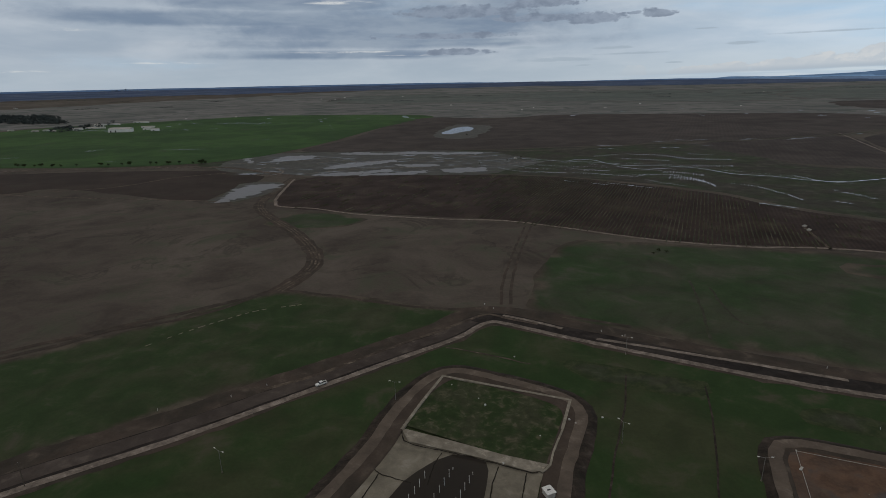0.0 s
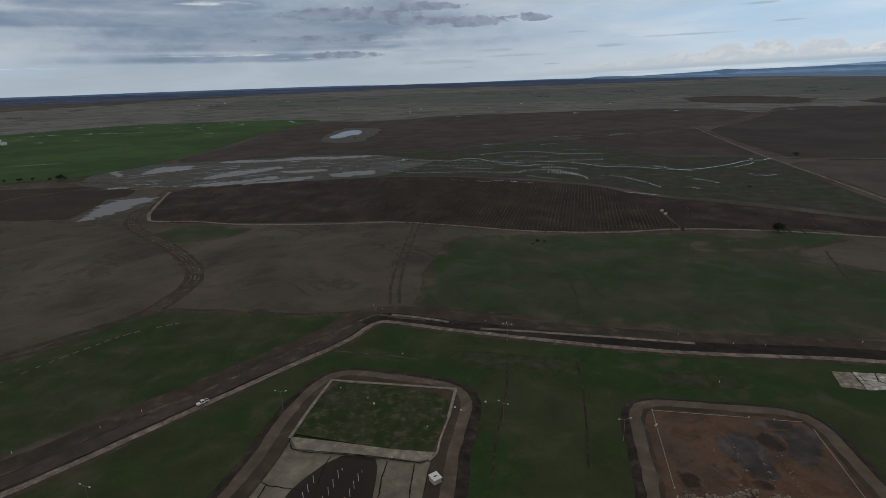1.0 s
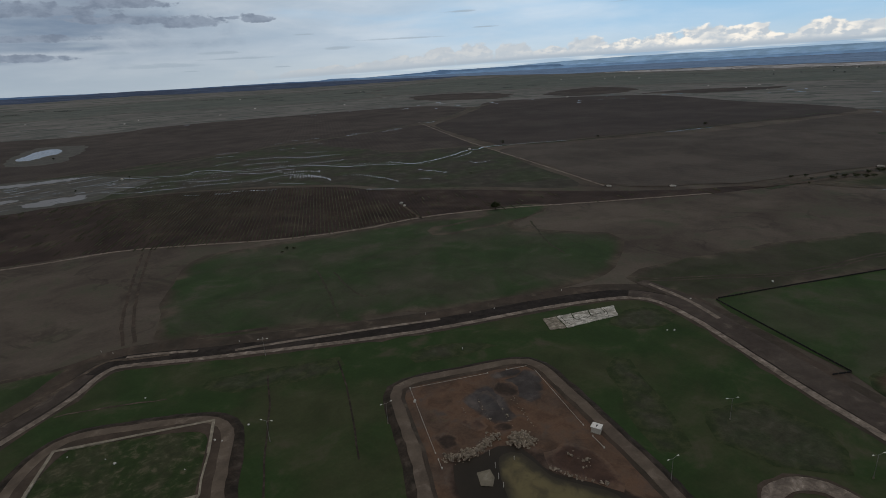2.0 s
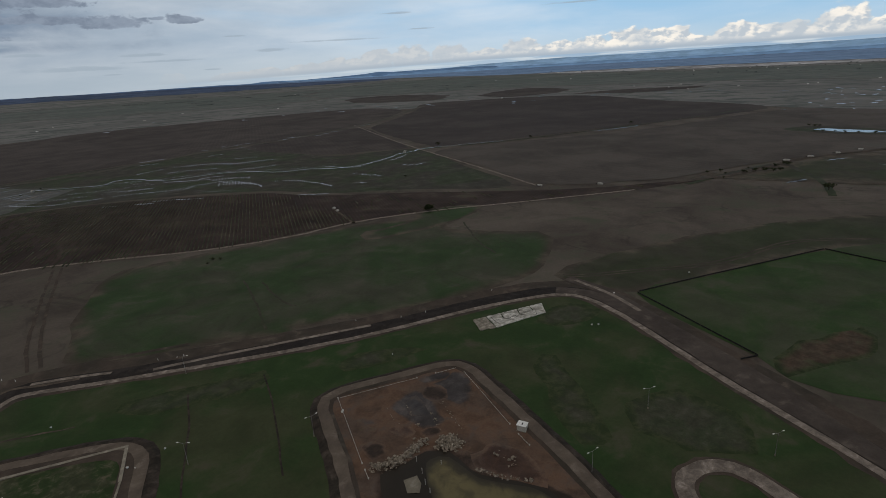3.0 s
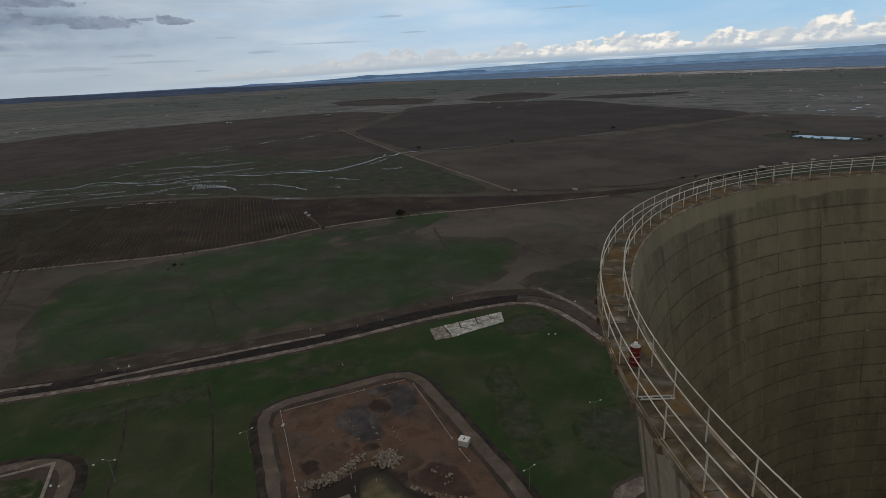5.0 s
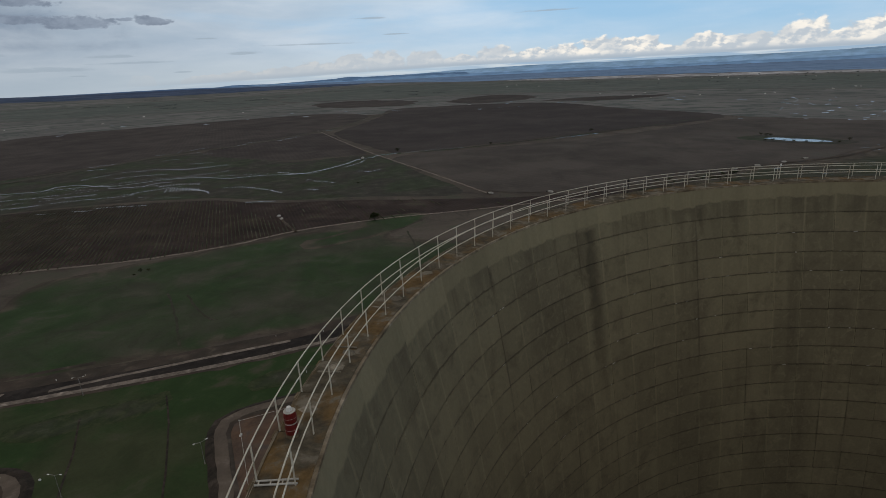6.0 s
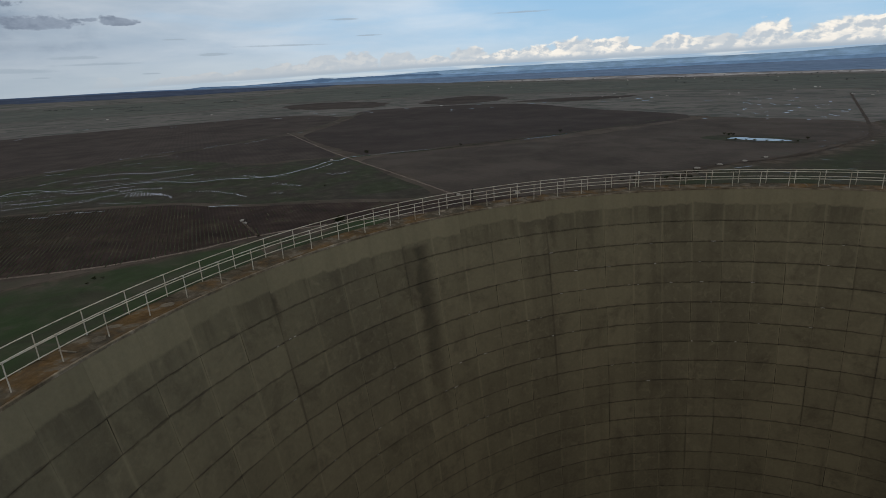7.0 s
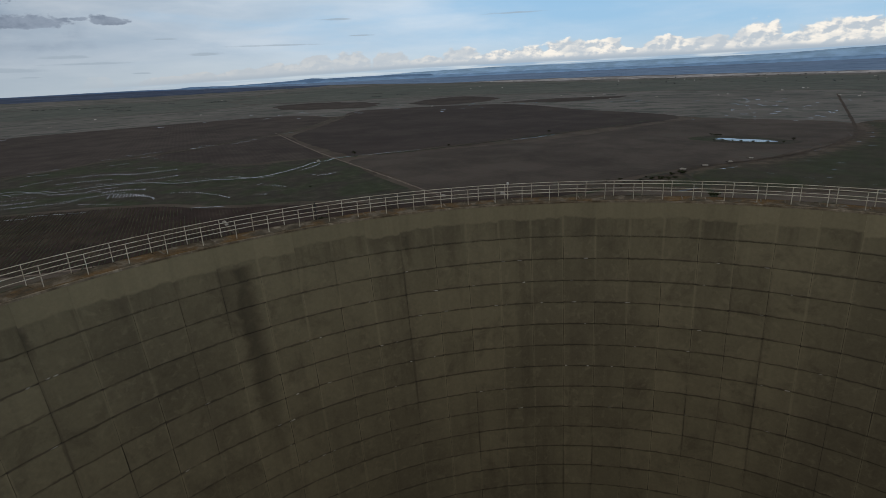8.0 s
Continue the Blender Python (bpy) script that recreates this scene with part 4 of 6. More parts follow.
# ---- two basins ----
RING_A = [(-60, 118), (-45, 152), (-31, 182), (-23, 206), (-11, 229), (3, 239), (23, 231), (43, 220.5), (54, 211), (56.5, 200), (51, 185), (43, 166), (37.5, 149), (28, 122)]
sweep("embankment", RING_A, [(-6.8, 0.12), (-4.4, 0.9), (3.4, 1.0), (3.8, 0.42)], M_BANK, 4, rough=0.8, size=8, label="dark bank round the concrete basin", category="embankment")
sweep("embankment", RING_A, [(-2.4, 1.08), (0.0, 1.14), (2.5, 1.09)], M_RING, 4, rough=0.7, size=5, label="dirt road on the bank of the concrete basin", category="track")
sweep("embankment", RING_A, [(2.4, 1.07), (5.0, 1.0), (7.6, 0.92), (8.3, 0.5)], M_VERGE, 4, rough=0.3, size=5, label="muddy inner shoulder of the concrete basin bank", category="embankment")
sheet("basin_floor", [(-18, 195), (-2.5, 233), (54, 210), (46, 190), (39, 175), (36, 167)], 0.7, M_WEEDS, 8, smooth=False, label="grassed half of the drained basin", category="basin")
sheet("basin_floor", [(-19.5, 192), (36, 168.5), (32, 160), (20, 122), (-56, 118), (-38.7, 155)], 0.45, M_APRON, 8, smooth=False, label="cracked concrete floor of the basin", category="basin")
KERB = [(-20, 192), (-12, 213), (-2.8, 234.3), (27.2, 222.4), (54.6, 211.4), (50.5, 200.5), (46.5, 190)]
for a, b in zip(KERB, KERB[1:]):
    sweep("kerb", [a, b], [(-0.2, 0.4), (-0.2, 1.18), (1.1, 1.14), (1.1, 0.4)], M_KERB, 20, label="concrete kerb wall of the basin", category="kerb")
sweep("kerb", [(46.5, 190), (40, 176), (37.4, 168.6), (33.5, 164.8)], [(-0.2, 0.4), (-0.1, 1.14), (0.7, 1.1), (0.8, 0.4)], M_KERB, 4, rough=0.4, size=2, label="broken concrete kerb of the basin", category="kerb")
sheet("basin_ledge", [(-19.6, 193), (-16.4, 184.0), (-6, 180.2), (6, 175.6), (19, 170.2), (29.9, 165.2), (33.5, 165.6), (36.6, 169.2), (20, 175.4), (0, 184.6)], 1.0, M_KERB, 6, 0.3, 4, smooth=False, label="pale concrete ledge across the basin", category="ledge")
sheet("pond", [(-30, 118), (-21, 154), (-12, 167), (1, 176.4), (13.6, 171.6), (13, 160), (8, 140), (0, 118)], 0.5, M_MURK, 8, 0.5, 5, label="dark water standing in the basin", category="pool")
for line in ([(-19.5, 190.5), (-16.4, 183.2), (1, 176.5), (19.2, 169.2), (29.8, 164.8), (32, 165.2)], [(-3, 177.2), (-6, 170.2), (-8, 160)], [(18.1, 168.9), (15, 159.8), (13, 150)], [(-29.5, 172), (-26, 166.5), (-14, 161)], [(-26, 166.5), (-32, 150)], [(28, 165), (24, 150), (22, 135)]):
    sweep("crack", line, [(-0.22, 1.03 if line[0][0] == -19.5 else 0.56), (0.22, 1.03 if line[0][0] == -19.5 else 0.56)], M_CRACK, 1.5, rough=0.35, size=1.6, label="grass-filled crack in the concrete", category="crack")

RING_B = [(78, 66), (88, 94), (99, 118), (107, 134), (117, 159), (124, 174.5), (134, 179), (161, 169), (184, 159), (189.3, 149), (182.5, 124), (174.5, 99.6), (166, 74), (150, 34)]
sweep("embankment", RING_B, [(-6.2, 0.12), (-3.8, 0.9), (2.4, 1.0), (2.6, 0.42)], M_BANK, 4, rough=0.8, size=8, label="dark bank round the clay basin", category="embankment")
sweep("embankment", RING_B, [(-2.6, 1.05), (0.0, 1.12), (2.3, 1.06)], M_RING, 4, rough=0.7, size=5, label="dirt road on the bank of the clay basin", category="track")
sweep("embankment", RING_B, [(2.1, 1.075), (3.0, 0.85), (4.0, 0.49)], M_VERGE, 4, rough=0.5, size=5, label="muddy inner slope of the clay basin bank", category="embankment")
sheet("basin_floor", RING_B, 0.45, M_RUST, 8, 0.3, 6, smooth=False, label="red clay floor of a half-demolished basin", category="basin")
POOL = [(114, 121), (121, 120), (131, 119), (137, 117), (140.5, 111), (139.5, 103), (139.5, 95), (142.5, 89), (146, 82.5), (149, 77), (147, 62), (128, 46), (98, 78), (106, 106)]
sheet("mud", [(112, 125), (122, 122), (132, 121), (140, 119), (145, 110), (148, 101), (153, 97), (155, 91), (155, 83), (153, 74), (151, 60), (128, 42), (95, 78), (104, 108)], 0.5, M_PATCH, 6, 1.0, 5, label="wet clay rim of the pool", category="ground patch")
sheet("pond", POOL, 0.54, M_MURK, 6, 0.8, 5, label="dark shallow water in the basin", category="pool")
sheet("pond", [(127.5, 111), (133, 114), (138, 110), (137.6, 101), (138, 94), (141, 87), (145, 80), (147.4, 74), (145, 60), (127, 50), (112, 82), (119, 98)], 0.56, M_OLIVE, 6, 0.8, 6, label="olive muddy pool in the basin", category="pool")
sheet("mud", [(118.6, 112.9), (123.4, 111.1), (121.8, 106.8), (118.4, 104.0), (115.4, 107.0)], 0.75, M_APRON, 5, 0.0, 6, smooth=False, label="pale slab of concrete lying in the pool", category="slab")
for level_at, (out, mat, grid) in enumerate((
    ([(143, 152), (152, 155), (160, 154), (161, 144), (157, 134), (152, 126), (143, 127), (141, 138)], M_ASH, 5),
    ([(168, 152), (177, 154), (187, 150), (181, 137), (170, 129), (163, 133), (165, 143)], M_ASH, 5),
    ([(150, 150), (157, 151), (156, 143), (151, 134), (146, 140)], M_SLATE, 4),
    ([(160, 150.5), (167, 151), (170, 143), (165, 138), (158, 142)], M_PATCH, 4),
    ([(141, 130), (148, 127), (147, 121.5), (140, 123.5)], M_PATCH, 4),
    ([(124, 152), (128.6, 150.6), (132, 145.5), (129, 143), (124.6, 147)], M_SAND, 4),
    ([(127, 157), (132, 156), (133, 151), (128, 152)], M_SAND, 4),
    ([(159.5, 111.5), (164, 111.5), (162, 106), (158, 107.5)], M_SAND, 4),
    ([(159.5, 105.4), (162.4, 104), (160.3, 101.5), (158, 103)], M_SAND, 4),
    ([(150, 103), (157, 102), (159, 92), (156, 80), (151, 74), (146, 83), (142, 91), (141, 98), (145, 104)], M_WETRED, 5),
    ([(133, 139), (139, 138), (140, 131), (134, 130)], M_WETRED, 4),
    ([(168, 160), (182, 154), (176, 150), (166, 154)], M_ASH, 4),
    ([(119, 140), (126, 138), (124, 129), (117, 131)], M_PATCH, 4),
)):
    sheet("mud", out, 0.47 + 0.008 * level_at, mat, grid, 1.8, 5, label="stained patch on the clay floor", category="ground patch")
sweep("track", [(160, -10), (170, 18), (176, 34), (184, 41), (193, 40.5), (200.5, 35), (202.5, 27), (199, 14), (190, -10)], [(-3.2, 0.3), (0, 0.38), (3.2, 0.3)], M_PALE, 3, rough=0.4, size=5, label="looping pale gravel track", category="track")
sweep("track", [(160, -10), (170, 18), (176, 34), (184, 41), (193, 40.5), (200.5, 35), (202.5, 27), (199, 14), (190, -10)], [(-4.6, 0.16), (4.6, 0.16)], M_VERGE, 3, rough=1.0, size=5, label="bare edge of the looping track", category="track")

# ---- cooling tower ----
AXIS = Vector((78.08, -41.81, 0.0))
TOP = 129.6


def shell_radius(z):
    return 24.75 * math.sqrt(1 + ((z - 88) / 65) ** 2)


PANELS = 86
STEP = 360.0 / PANELS
FIRST = 3.75
LIFT = 1.475
JOINT = 127.29


def wall(z):
    """Thickness of the shell, growing below the rim."""
    return 0.34 + 0.36 * min(1.0, max(0.0, (TOP - z) / 9))


def uneven(turn, swing, peak):
    """Bearing of a bay on the slightly out-of-round rim, and how wide the bay is there."""
    return turn + math.degrees(swing) * math.sin(radians(turn - peak)), 1 + swing * math.cos(radians(turn - peak))


SWING, PEAK = 0.075, 115.0


def concrete(name, light, dark, stain, chance):
    """Weather-stained concrete: runs down the wall, blotches, grain, and a tone of its own for each panel."""
    m, n = material(name)
    at = n.add("ShaderNodeNewGeometry").outputs["Position"]
    px, py, pz = n.split(n.vec("SUBTRACT", at, tuple(AXIS)))
    turn = n.math("ARCTAN2", py, px)
    cx, sx = n.math("MULTIPLY", n.math("COSINE", turn), 28.0), n.math("MULTIPLY", n.math("SINE", turn), 28.0)
    runs = n.noise(n.join(cx, sx, n.math("MULTIPLY", pz, 0.07)), 0.8, 6.0, 0.62)
    wide = n.noise(n.join(cx, sx, n.math("MULTIPLY", pz, 0.3)), 0.13, 4.0, 0.6)
    blotch = n.noise(at, 0.55, 7.0, 0.66, 0.5)
    grain = n.noise(at, 5.0, 4.0, 0.7)
    c = n.mix(n.span(wide, 0.36, 0.66), dark, light)
    c = n.mix(n.math("MULTIPLY", n.span(runs, 0.52, 0.74), 0.36), c, stain)
    c = n.mix(n.math("MULTIPLY", n.span(blotch, 0.46, 0.74), 0.55), c, stain)
    c = n.mix(n.math("MULTIPLY", n.span(n.noise(at, 1.7, 6.0, 0.62, 0.8), 0.52, 0.70), 0.40), c, tuple(v * 1.22 for v in light))
    even = n.math("MULTIPLY", turn, 57.2958)
    for _ in range(3):
        even = n.math("SUBTRACT", n.math("MULTIPLY", turn, 57.2958), n.math("MULTIPLY", n.math("SINE", n.math("MULTIPLY", n.math("SUBTRACT", even, PEAK), 0.0174533)), math.degrees(SWING)))
    # mortar smeared along the upright joints of the panels; on the shell a darker line
    part_of = n.math("FRACT", n.math("ADD", n.math("DIVIDE", n.math("SUBTRACT", even, FIRST), STEP), n.math("MULTIPLY", n.math("SUBTRACT", grain, 0.5), 0.03)))
    near = n.math("ABSOLUTE", n.math("SUBTRACT", n.math("ABSOLUTE", n.math("SUBTRACT", part_of, 0.5)), 0.5))
    smear = n.math("MULTIPLY", n.span(near, 0.010, 0.060, 1.0, 0.0), n.span(wide, 0.30, 0.60, 0.30, 0.75))
    c = n.mix(smear, c, n.mix(n.span(runs, 0.48, 0.66), tuple(v * 1.2 for v in light), stain) if chance else stain)
    if chance:
        # crumbled and dirty level joints
        course = n.math("FRACT", n.math("DIVIDE", n.math("ADD", n.math("SUBTRACT", JOINT, pz), n.math("MULTIPLY", n.math("SUBTRACT", n.noise(at, 2.2, 4.0, 0.6), 0.5), 0.22)), LIFT))
        edge = n.math("ABSOLUTE", n.math("SUBTRACT", n.math("ABSOLUTE", n.math("SUBTRACT", course, 0.5)), 0.5))
        c = n.mix(n.math("MULTIPLY", n.span(edge, 0.006, 0.060, 1.0, 0.0), n.span(n.noise(at, 0.7, 5.0, 0.6), 0.38, 0.64, 0.12, 0.70)), c, tuple(v * 0.7 for v in stain))
    own = n.add("ShaderNodeObjectInfo").outputs["Random"] if chance == "object" else n.add("ShaderNodeNewGeometry").outputs["Random Per Island"] if chance == "island" else 0.5
    # smooth top coat with a torn lower edge, and grime hanging from it
    torn = n.math("ADD", pz, n.math("ADD", n.math("MULTIPLY", n.math("SUBTRACT", blotch, 0.5), 0.5), n.math("ADD", n.math("MULTIPLY", n.math("SUBTRACT", runs, 0.5), 0.7), n.math("MULTIPLY", own, 0.35))))
    grime = n.math("MULTIPLY", n.span(n.math("SUBTRACT", 128.5, pz), 0.0, 2.2, 1.0, 0.0), n.span(runs, 0.44, 0.60))
    c = n.mix(n.math("MULTIPLY", grime, 0.42), c, stain)
    coat = n.mix(n.span(runs, 0.40, 0.70), tuple(v * 1.18 for v in light), tuple(v * 1.0 for v in light))
    c = n.mix(n.span(torn, 128.46, 128.62), c, coat)
    for bearing_at, half, reach, force in ((78.7, 1.9, 15.0, 0.62), (80.4, 0.9, 5.0, 0.35), (99.0, 0.6, 3.0, 0.4), (58.0, 0.5, 3.0, 0.35)):
        off = n.math("ABSOLUTE", n.math("SUBTRACT", n.math("MULTIPLY", turn, 57.2958), n.math("ADD", bearing_at, n.math("MULTIPLY", n.math("SUBTRACT", blotch, 0.5), 3.4))))
        down = n.math("SUBTRACT", 128.4, torn)
        gate = n.math("MULTIPLY", n.span(off, half * 0.1, half, 1.0, 0.0), n.math("MULTIPLY", n.span(down, 0.0, 0.25), n.span(down, reach * 0.2, reach, 1.0, 0.0)))
        c = n.mix(n.math("MULTIPLY", gate, force), c, tuple(v * 0.5 for v in stain))
    tone = n.math("MULTIPLY", n.span(grain, 0.2, 0.8, 0.92, 1.08), n.span(own, 0.0, 1.0, 0.93, 1.07))
    c = n.mix(1.0, c, n.join(tone, tone, tone), "MULTIPLY")
    n.surface(c, 0.94, 0.0, n.bump(n.math("ADD", grain, blotch), 0.5, 0.02), 0.15)
    return m


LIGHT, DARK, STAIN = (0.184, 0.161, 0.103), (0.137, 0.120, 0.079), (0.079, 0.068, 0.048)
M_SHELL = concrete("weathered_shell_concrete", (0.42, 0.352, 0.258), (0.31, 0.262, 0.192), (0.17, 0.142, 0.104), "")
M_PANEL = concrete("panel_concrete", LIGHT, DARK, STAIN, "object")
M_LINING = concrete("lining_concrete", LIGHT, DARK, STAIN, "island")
M_GAP = concrete("dirty_joint", (0.105, 0.089, 0.062), (0.075, 0.064, 0.046), (0.045, 0.038, 0.028), "")
M_DECK = earth("rust_stained_deck", (0.135, 0.084, 0.035), (0.086, 0.072, 0.050), (0.122, 0.104, 0.078), 2.4, 0.9, 0.2, spread=(0.40, 0.56), spotted=(0.52, 0.62))
M_SLABDULL = earth("dull_mortar", (0.185, 0.160, 0.122), (0.150, 0.130, 0.098), (0.22, 0.19, 0.15), 2, 0.6, 0.1)
M_BRACKET = earth("stained_bracket", (0.150, 0.108, 0.062), (0.115, 0.088, 0.056), (0.21, 0.170, 0.12), 4, 1.0, 0.2)
M_EDGE = earth("spalled_edge_concrete", (0.23, 0.190, 0.138), (0.150, 0.116, 0.076), (0.30, 0.262, 0.205), 2.2, 0.7, 0.15)


def lathe(name, rows, mat, parent, seg=164, smooth=True):
    """A surface of revolution about the tower's axis through rows of (radius, height)."""
    verts = [(AXIS[0] + r * math.cos(2 * math.pi * k / seg), AXIS[1] + r * math.sin(2 * math.pi * k / seg), z) for r, z in rows for k in range(seg)]
    faces = [(i * seg + k, i * seg + (k + 1) % seg, (i + 1) * seg + (k + 1) % seg, (i + 1) * seg + k) for i in range(len(rows) - 1) for k in range(seg)]
    return link(name, verts, faces, mat, parent, smooth)


def shared(name, me, parent, turn, at=None, wide=1.0):
    """An object on shared mesh data, turned about the tower's axis."""
    ob = new(name, me)
    ob.parent = parent
    ob.matrix_basis = Matrix.Translation(at or AXIS) @ Matrix.Rotation(radians(turn), 4, "Z") @ Matrix.Diagonal((1, wide, 1, 1))
    return ob


def mesh_of(name, verts, faces, mat):
    me = bpy.data.meshes.new(name)
    me.from_pydata(verts, [], faces)
    me.materials.append(mat)
    return me


def panel_shape(z0, z1, gap_side, gap_rise, proud, cuts=2, rng=None):
    """One wall panel between two heights, standing proud of the shell, centred on the x axis; rng breaks its edges."""
    half = radians(STEP / 2)
    verts, faces = [], []
    chips = [[max(0.0, rng.gauss(0.012, 0.032)) if rng else 0.0 for _ in range(cuts + 1)] for _ in (0, 1)]
    sides = [max(0.0, rng.gauss(0.0, 0.012)) if rng else 0.0 for _ in range(4)]
    for depth in (0, 1):
        for e, (z, s) in enumerate(((z0 + gap_rise, 1), (z1 - gap_rise, -1))):
            r = shell_radius(z)
            a, b = half - (gap_side + sides[e]) / r, half - (gap_side + sides[2 + e]) / r
            for k in range(cuts + 1):
                t = -a + (a + b) * k / cuts
                h = z + s * min(chips[e][k], 0.06)
                r = shell_radius(h) - (proud if depth == 0 else -0.03)
                verts.append((r * math.cos(t), r * math.sin(t), h))
    n = cuts + 1
    for k in range(cuts):
        faces.append((k + 1, k, n + k, n + k + 1))
        faces.append((k, k + 1, 2 * n + k + 1, 2 * n + k))
        faces.append((n + k + 1, n + k, 3 * n + k, 3 * n + k + 1))
    faces.append((n, 0, 2 * n, 3 * n))
    faces.append((cuts, n + cuts, 3 * n + cuts, 2 * n + cuts))
    return verts, faces


def build_tower():
    tower = tagged(new("cooling_tower"), "tall weathered concrete hyperboloid cooling tower with rim walkway", "cooling tower")
    zs = [3.05 * i for i in range(42)] + [127.2, TOP - 0.14]
    outer = [(shell_radius(z) + wall(z), z) for z in zs]
    inner = [(shell_radius(z) + 0.03, z) for z in reversed(zs)]
    lathe("shell", outer + inner, M_SHELL, tower)
    lathe("joint_bed", [(shell_radius(z) - 0.002, z) for z in [60 + 1.5 * i for i in range(45)] + [JOINT]], M_GAP, tower, 360)
    lathe("lip", [(29.32, TOP - 0.14), (29.32, TOP - 0.03), (29.47, TOP - 0.03), (29.47, TOP - 0.14)], M_EDGE, tower, smooth=False)
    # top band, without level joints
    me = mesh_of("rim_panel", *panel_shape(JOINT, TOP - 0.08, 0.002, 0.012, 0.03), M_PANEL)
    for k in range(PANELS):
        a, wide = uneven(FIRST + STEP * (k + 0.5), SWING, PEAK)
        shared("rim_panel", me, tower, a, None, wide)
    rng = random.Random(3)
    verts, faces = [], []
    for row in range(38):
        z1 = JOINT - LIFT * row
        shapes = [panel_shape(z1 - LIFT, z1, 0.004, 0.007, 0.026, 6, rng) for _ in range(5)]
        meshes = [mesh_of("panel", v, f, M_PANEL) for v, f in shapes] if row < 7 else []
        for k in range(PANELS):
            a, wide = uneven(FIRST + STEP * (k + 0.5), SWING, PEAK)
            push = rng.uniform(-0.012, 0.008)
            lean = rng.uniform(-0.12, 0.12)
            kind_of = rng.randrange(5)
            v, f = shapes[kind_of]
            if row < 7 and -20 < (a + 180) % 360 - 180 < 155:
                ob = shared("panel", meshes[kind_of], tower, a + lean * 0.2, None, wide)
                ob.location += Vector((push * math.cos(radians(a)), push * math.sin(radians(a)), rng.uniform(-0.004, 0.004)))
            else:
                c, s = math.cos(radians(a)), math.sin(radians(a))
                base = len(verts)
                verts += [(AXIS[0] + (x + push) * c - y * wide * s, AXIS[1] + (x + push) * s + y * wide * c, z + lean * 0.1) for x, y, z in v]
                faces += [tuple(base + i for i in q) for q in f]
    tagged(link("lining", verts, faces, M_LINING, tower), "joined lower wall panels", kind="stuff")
    # broken edges showing pale aggregate along the level joints
    chip = mesh_of("spall", [(0, -0.13, -0.02), (0, 0.05, -0.035), (0, 0.16, 0.0), (0, 0.02, 0.025), (0, -0.1, 0.02), (-0.02, 0.0, 0.0)], [(0, 1, 5), (1, 2, 5), (2, 3, 5), (3, 4, 5), (4, 0, 5)], M_SLAB)
    for _ in range(70):
        row = rng.randrange(1, 9)
        z = JOINT - LIFT * row + rng.uniform(-0.02, 0.03)
        ob = new("spall", chip)
        ob.parent = tower
        a = rng.uniform(5, 100)
        q = shell_radius(z) - 0.03
        ob.matrix_basis = Matrix.Translation((AXIS[0] + q * math.cos(radians(a)), AXIS[1] + q * math.sin(radians(a)), z)) @ Matrix.Rotation(radians(a), 4, "Z") @ Matrix.Diagonal((1, rng.uniform(0.4, 1.3), rng.uniform(0.5, 1.2), 1))
    # ribs down the outside
    rv, rf = [], []
    for i, z in enumerate(zs[20:]):
        r = shell_radius(z) + wall(z) - 0.02
        rv += [(r, -0.10, z), (r + 0.09, -0.06, z), (r + 0.09, 0.06, z), (r, 0.10, z)]
        if i:
            b = 4 * i
            rf += [(b - 4 + j, b + j, b + j + 1, b - 3 + j) for j in range(3)]
    me = mesh_of("rib", rv, rf, M_SHELL)
    for k in range(PANELS):
        shared("rib", me, tower, uneven(FIRST + STEP * k, SWING, PEAK)[0])
    return tower


tower = build_tower()
m, n = material("galvanised_pipe")
at = n.add("ShaderNodeNewGeometry").outputs["Position"]
n.surface(n.mix(n.span(n.noise(at, 2.0, 4.0), 0.4, 0.7), (0.62, 0.575, 0.48), (0.44, 0.385, 0.30)), 0.55, 0.2, None, 0.4)
M_PIPE = m


def ring_tube(name, radius, z, thick, mat, parent, seg=306, sides=6):
    verts, faces = [], []
    for k in range(seg):
        a = 2 * math.pi * k / seg
        for s in range(sides):
            b = 2 * math.pi * s / sides
            r = radius + thick * math.cos(b)
            verts.append((AXIS[0] + r * math.cos(a), AXIS[1] + r * math.sin(a), z + thick * math.sin(b)))
    for k in range(seg):
        for s in range(sides):
            faces.append((k * sides + s, (k + 1) % seg * sides + s, (k + 1) % seg * sides + (s + 1) % sides, k * sides + (s + 1) % sides))
    return link(name, verts, faces, mat, parent, True)


def box_shape(x0, x1, y0, y1, z0, z1, bevel=0.0):
    b = bevel
    v = [(x, y, z) for z in (z0, z1 - b) for x, y in ((x0, y0), (x1, y0), (x1, y1), (x0, y1))]
    v += [(x, y, z1) for x, y in ((x0 + b, y0 + b), (x1 - b, y0 + b), (x1 - b, y1 - b), (x0 + b, y1 - b))]
    f = [(3, 2, 1, 0), (8, 9, 10, 11)]
    for lo in (0, 4):
        f += [(lo + i, lo + (i + 1) % 4, lo + 4 + (i + 1) % 4, lo + 4 + i) for i in range(4)]
    return v, f


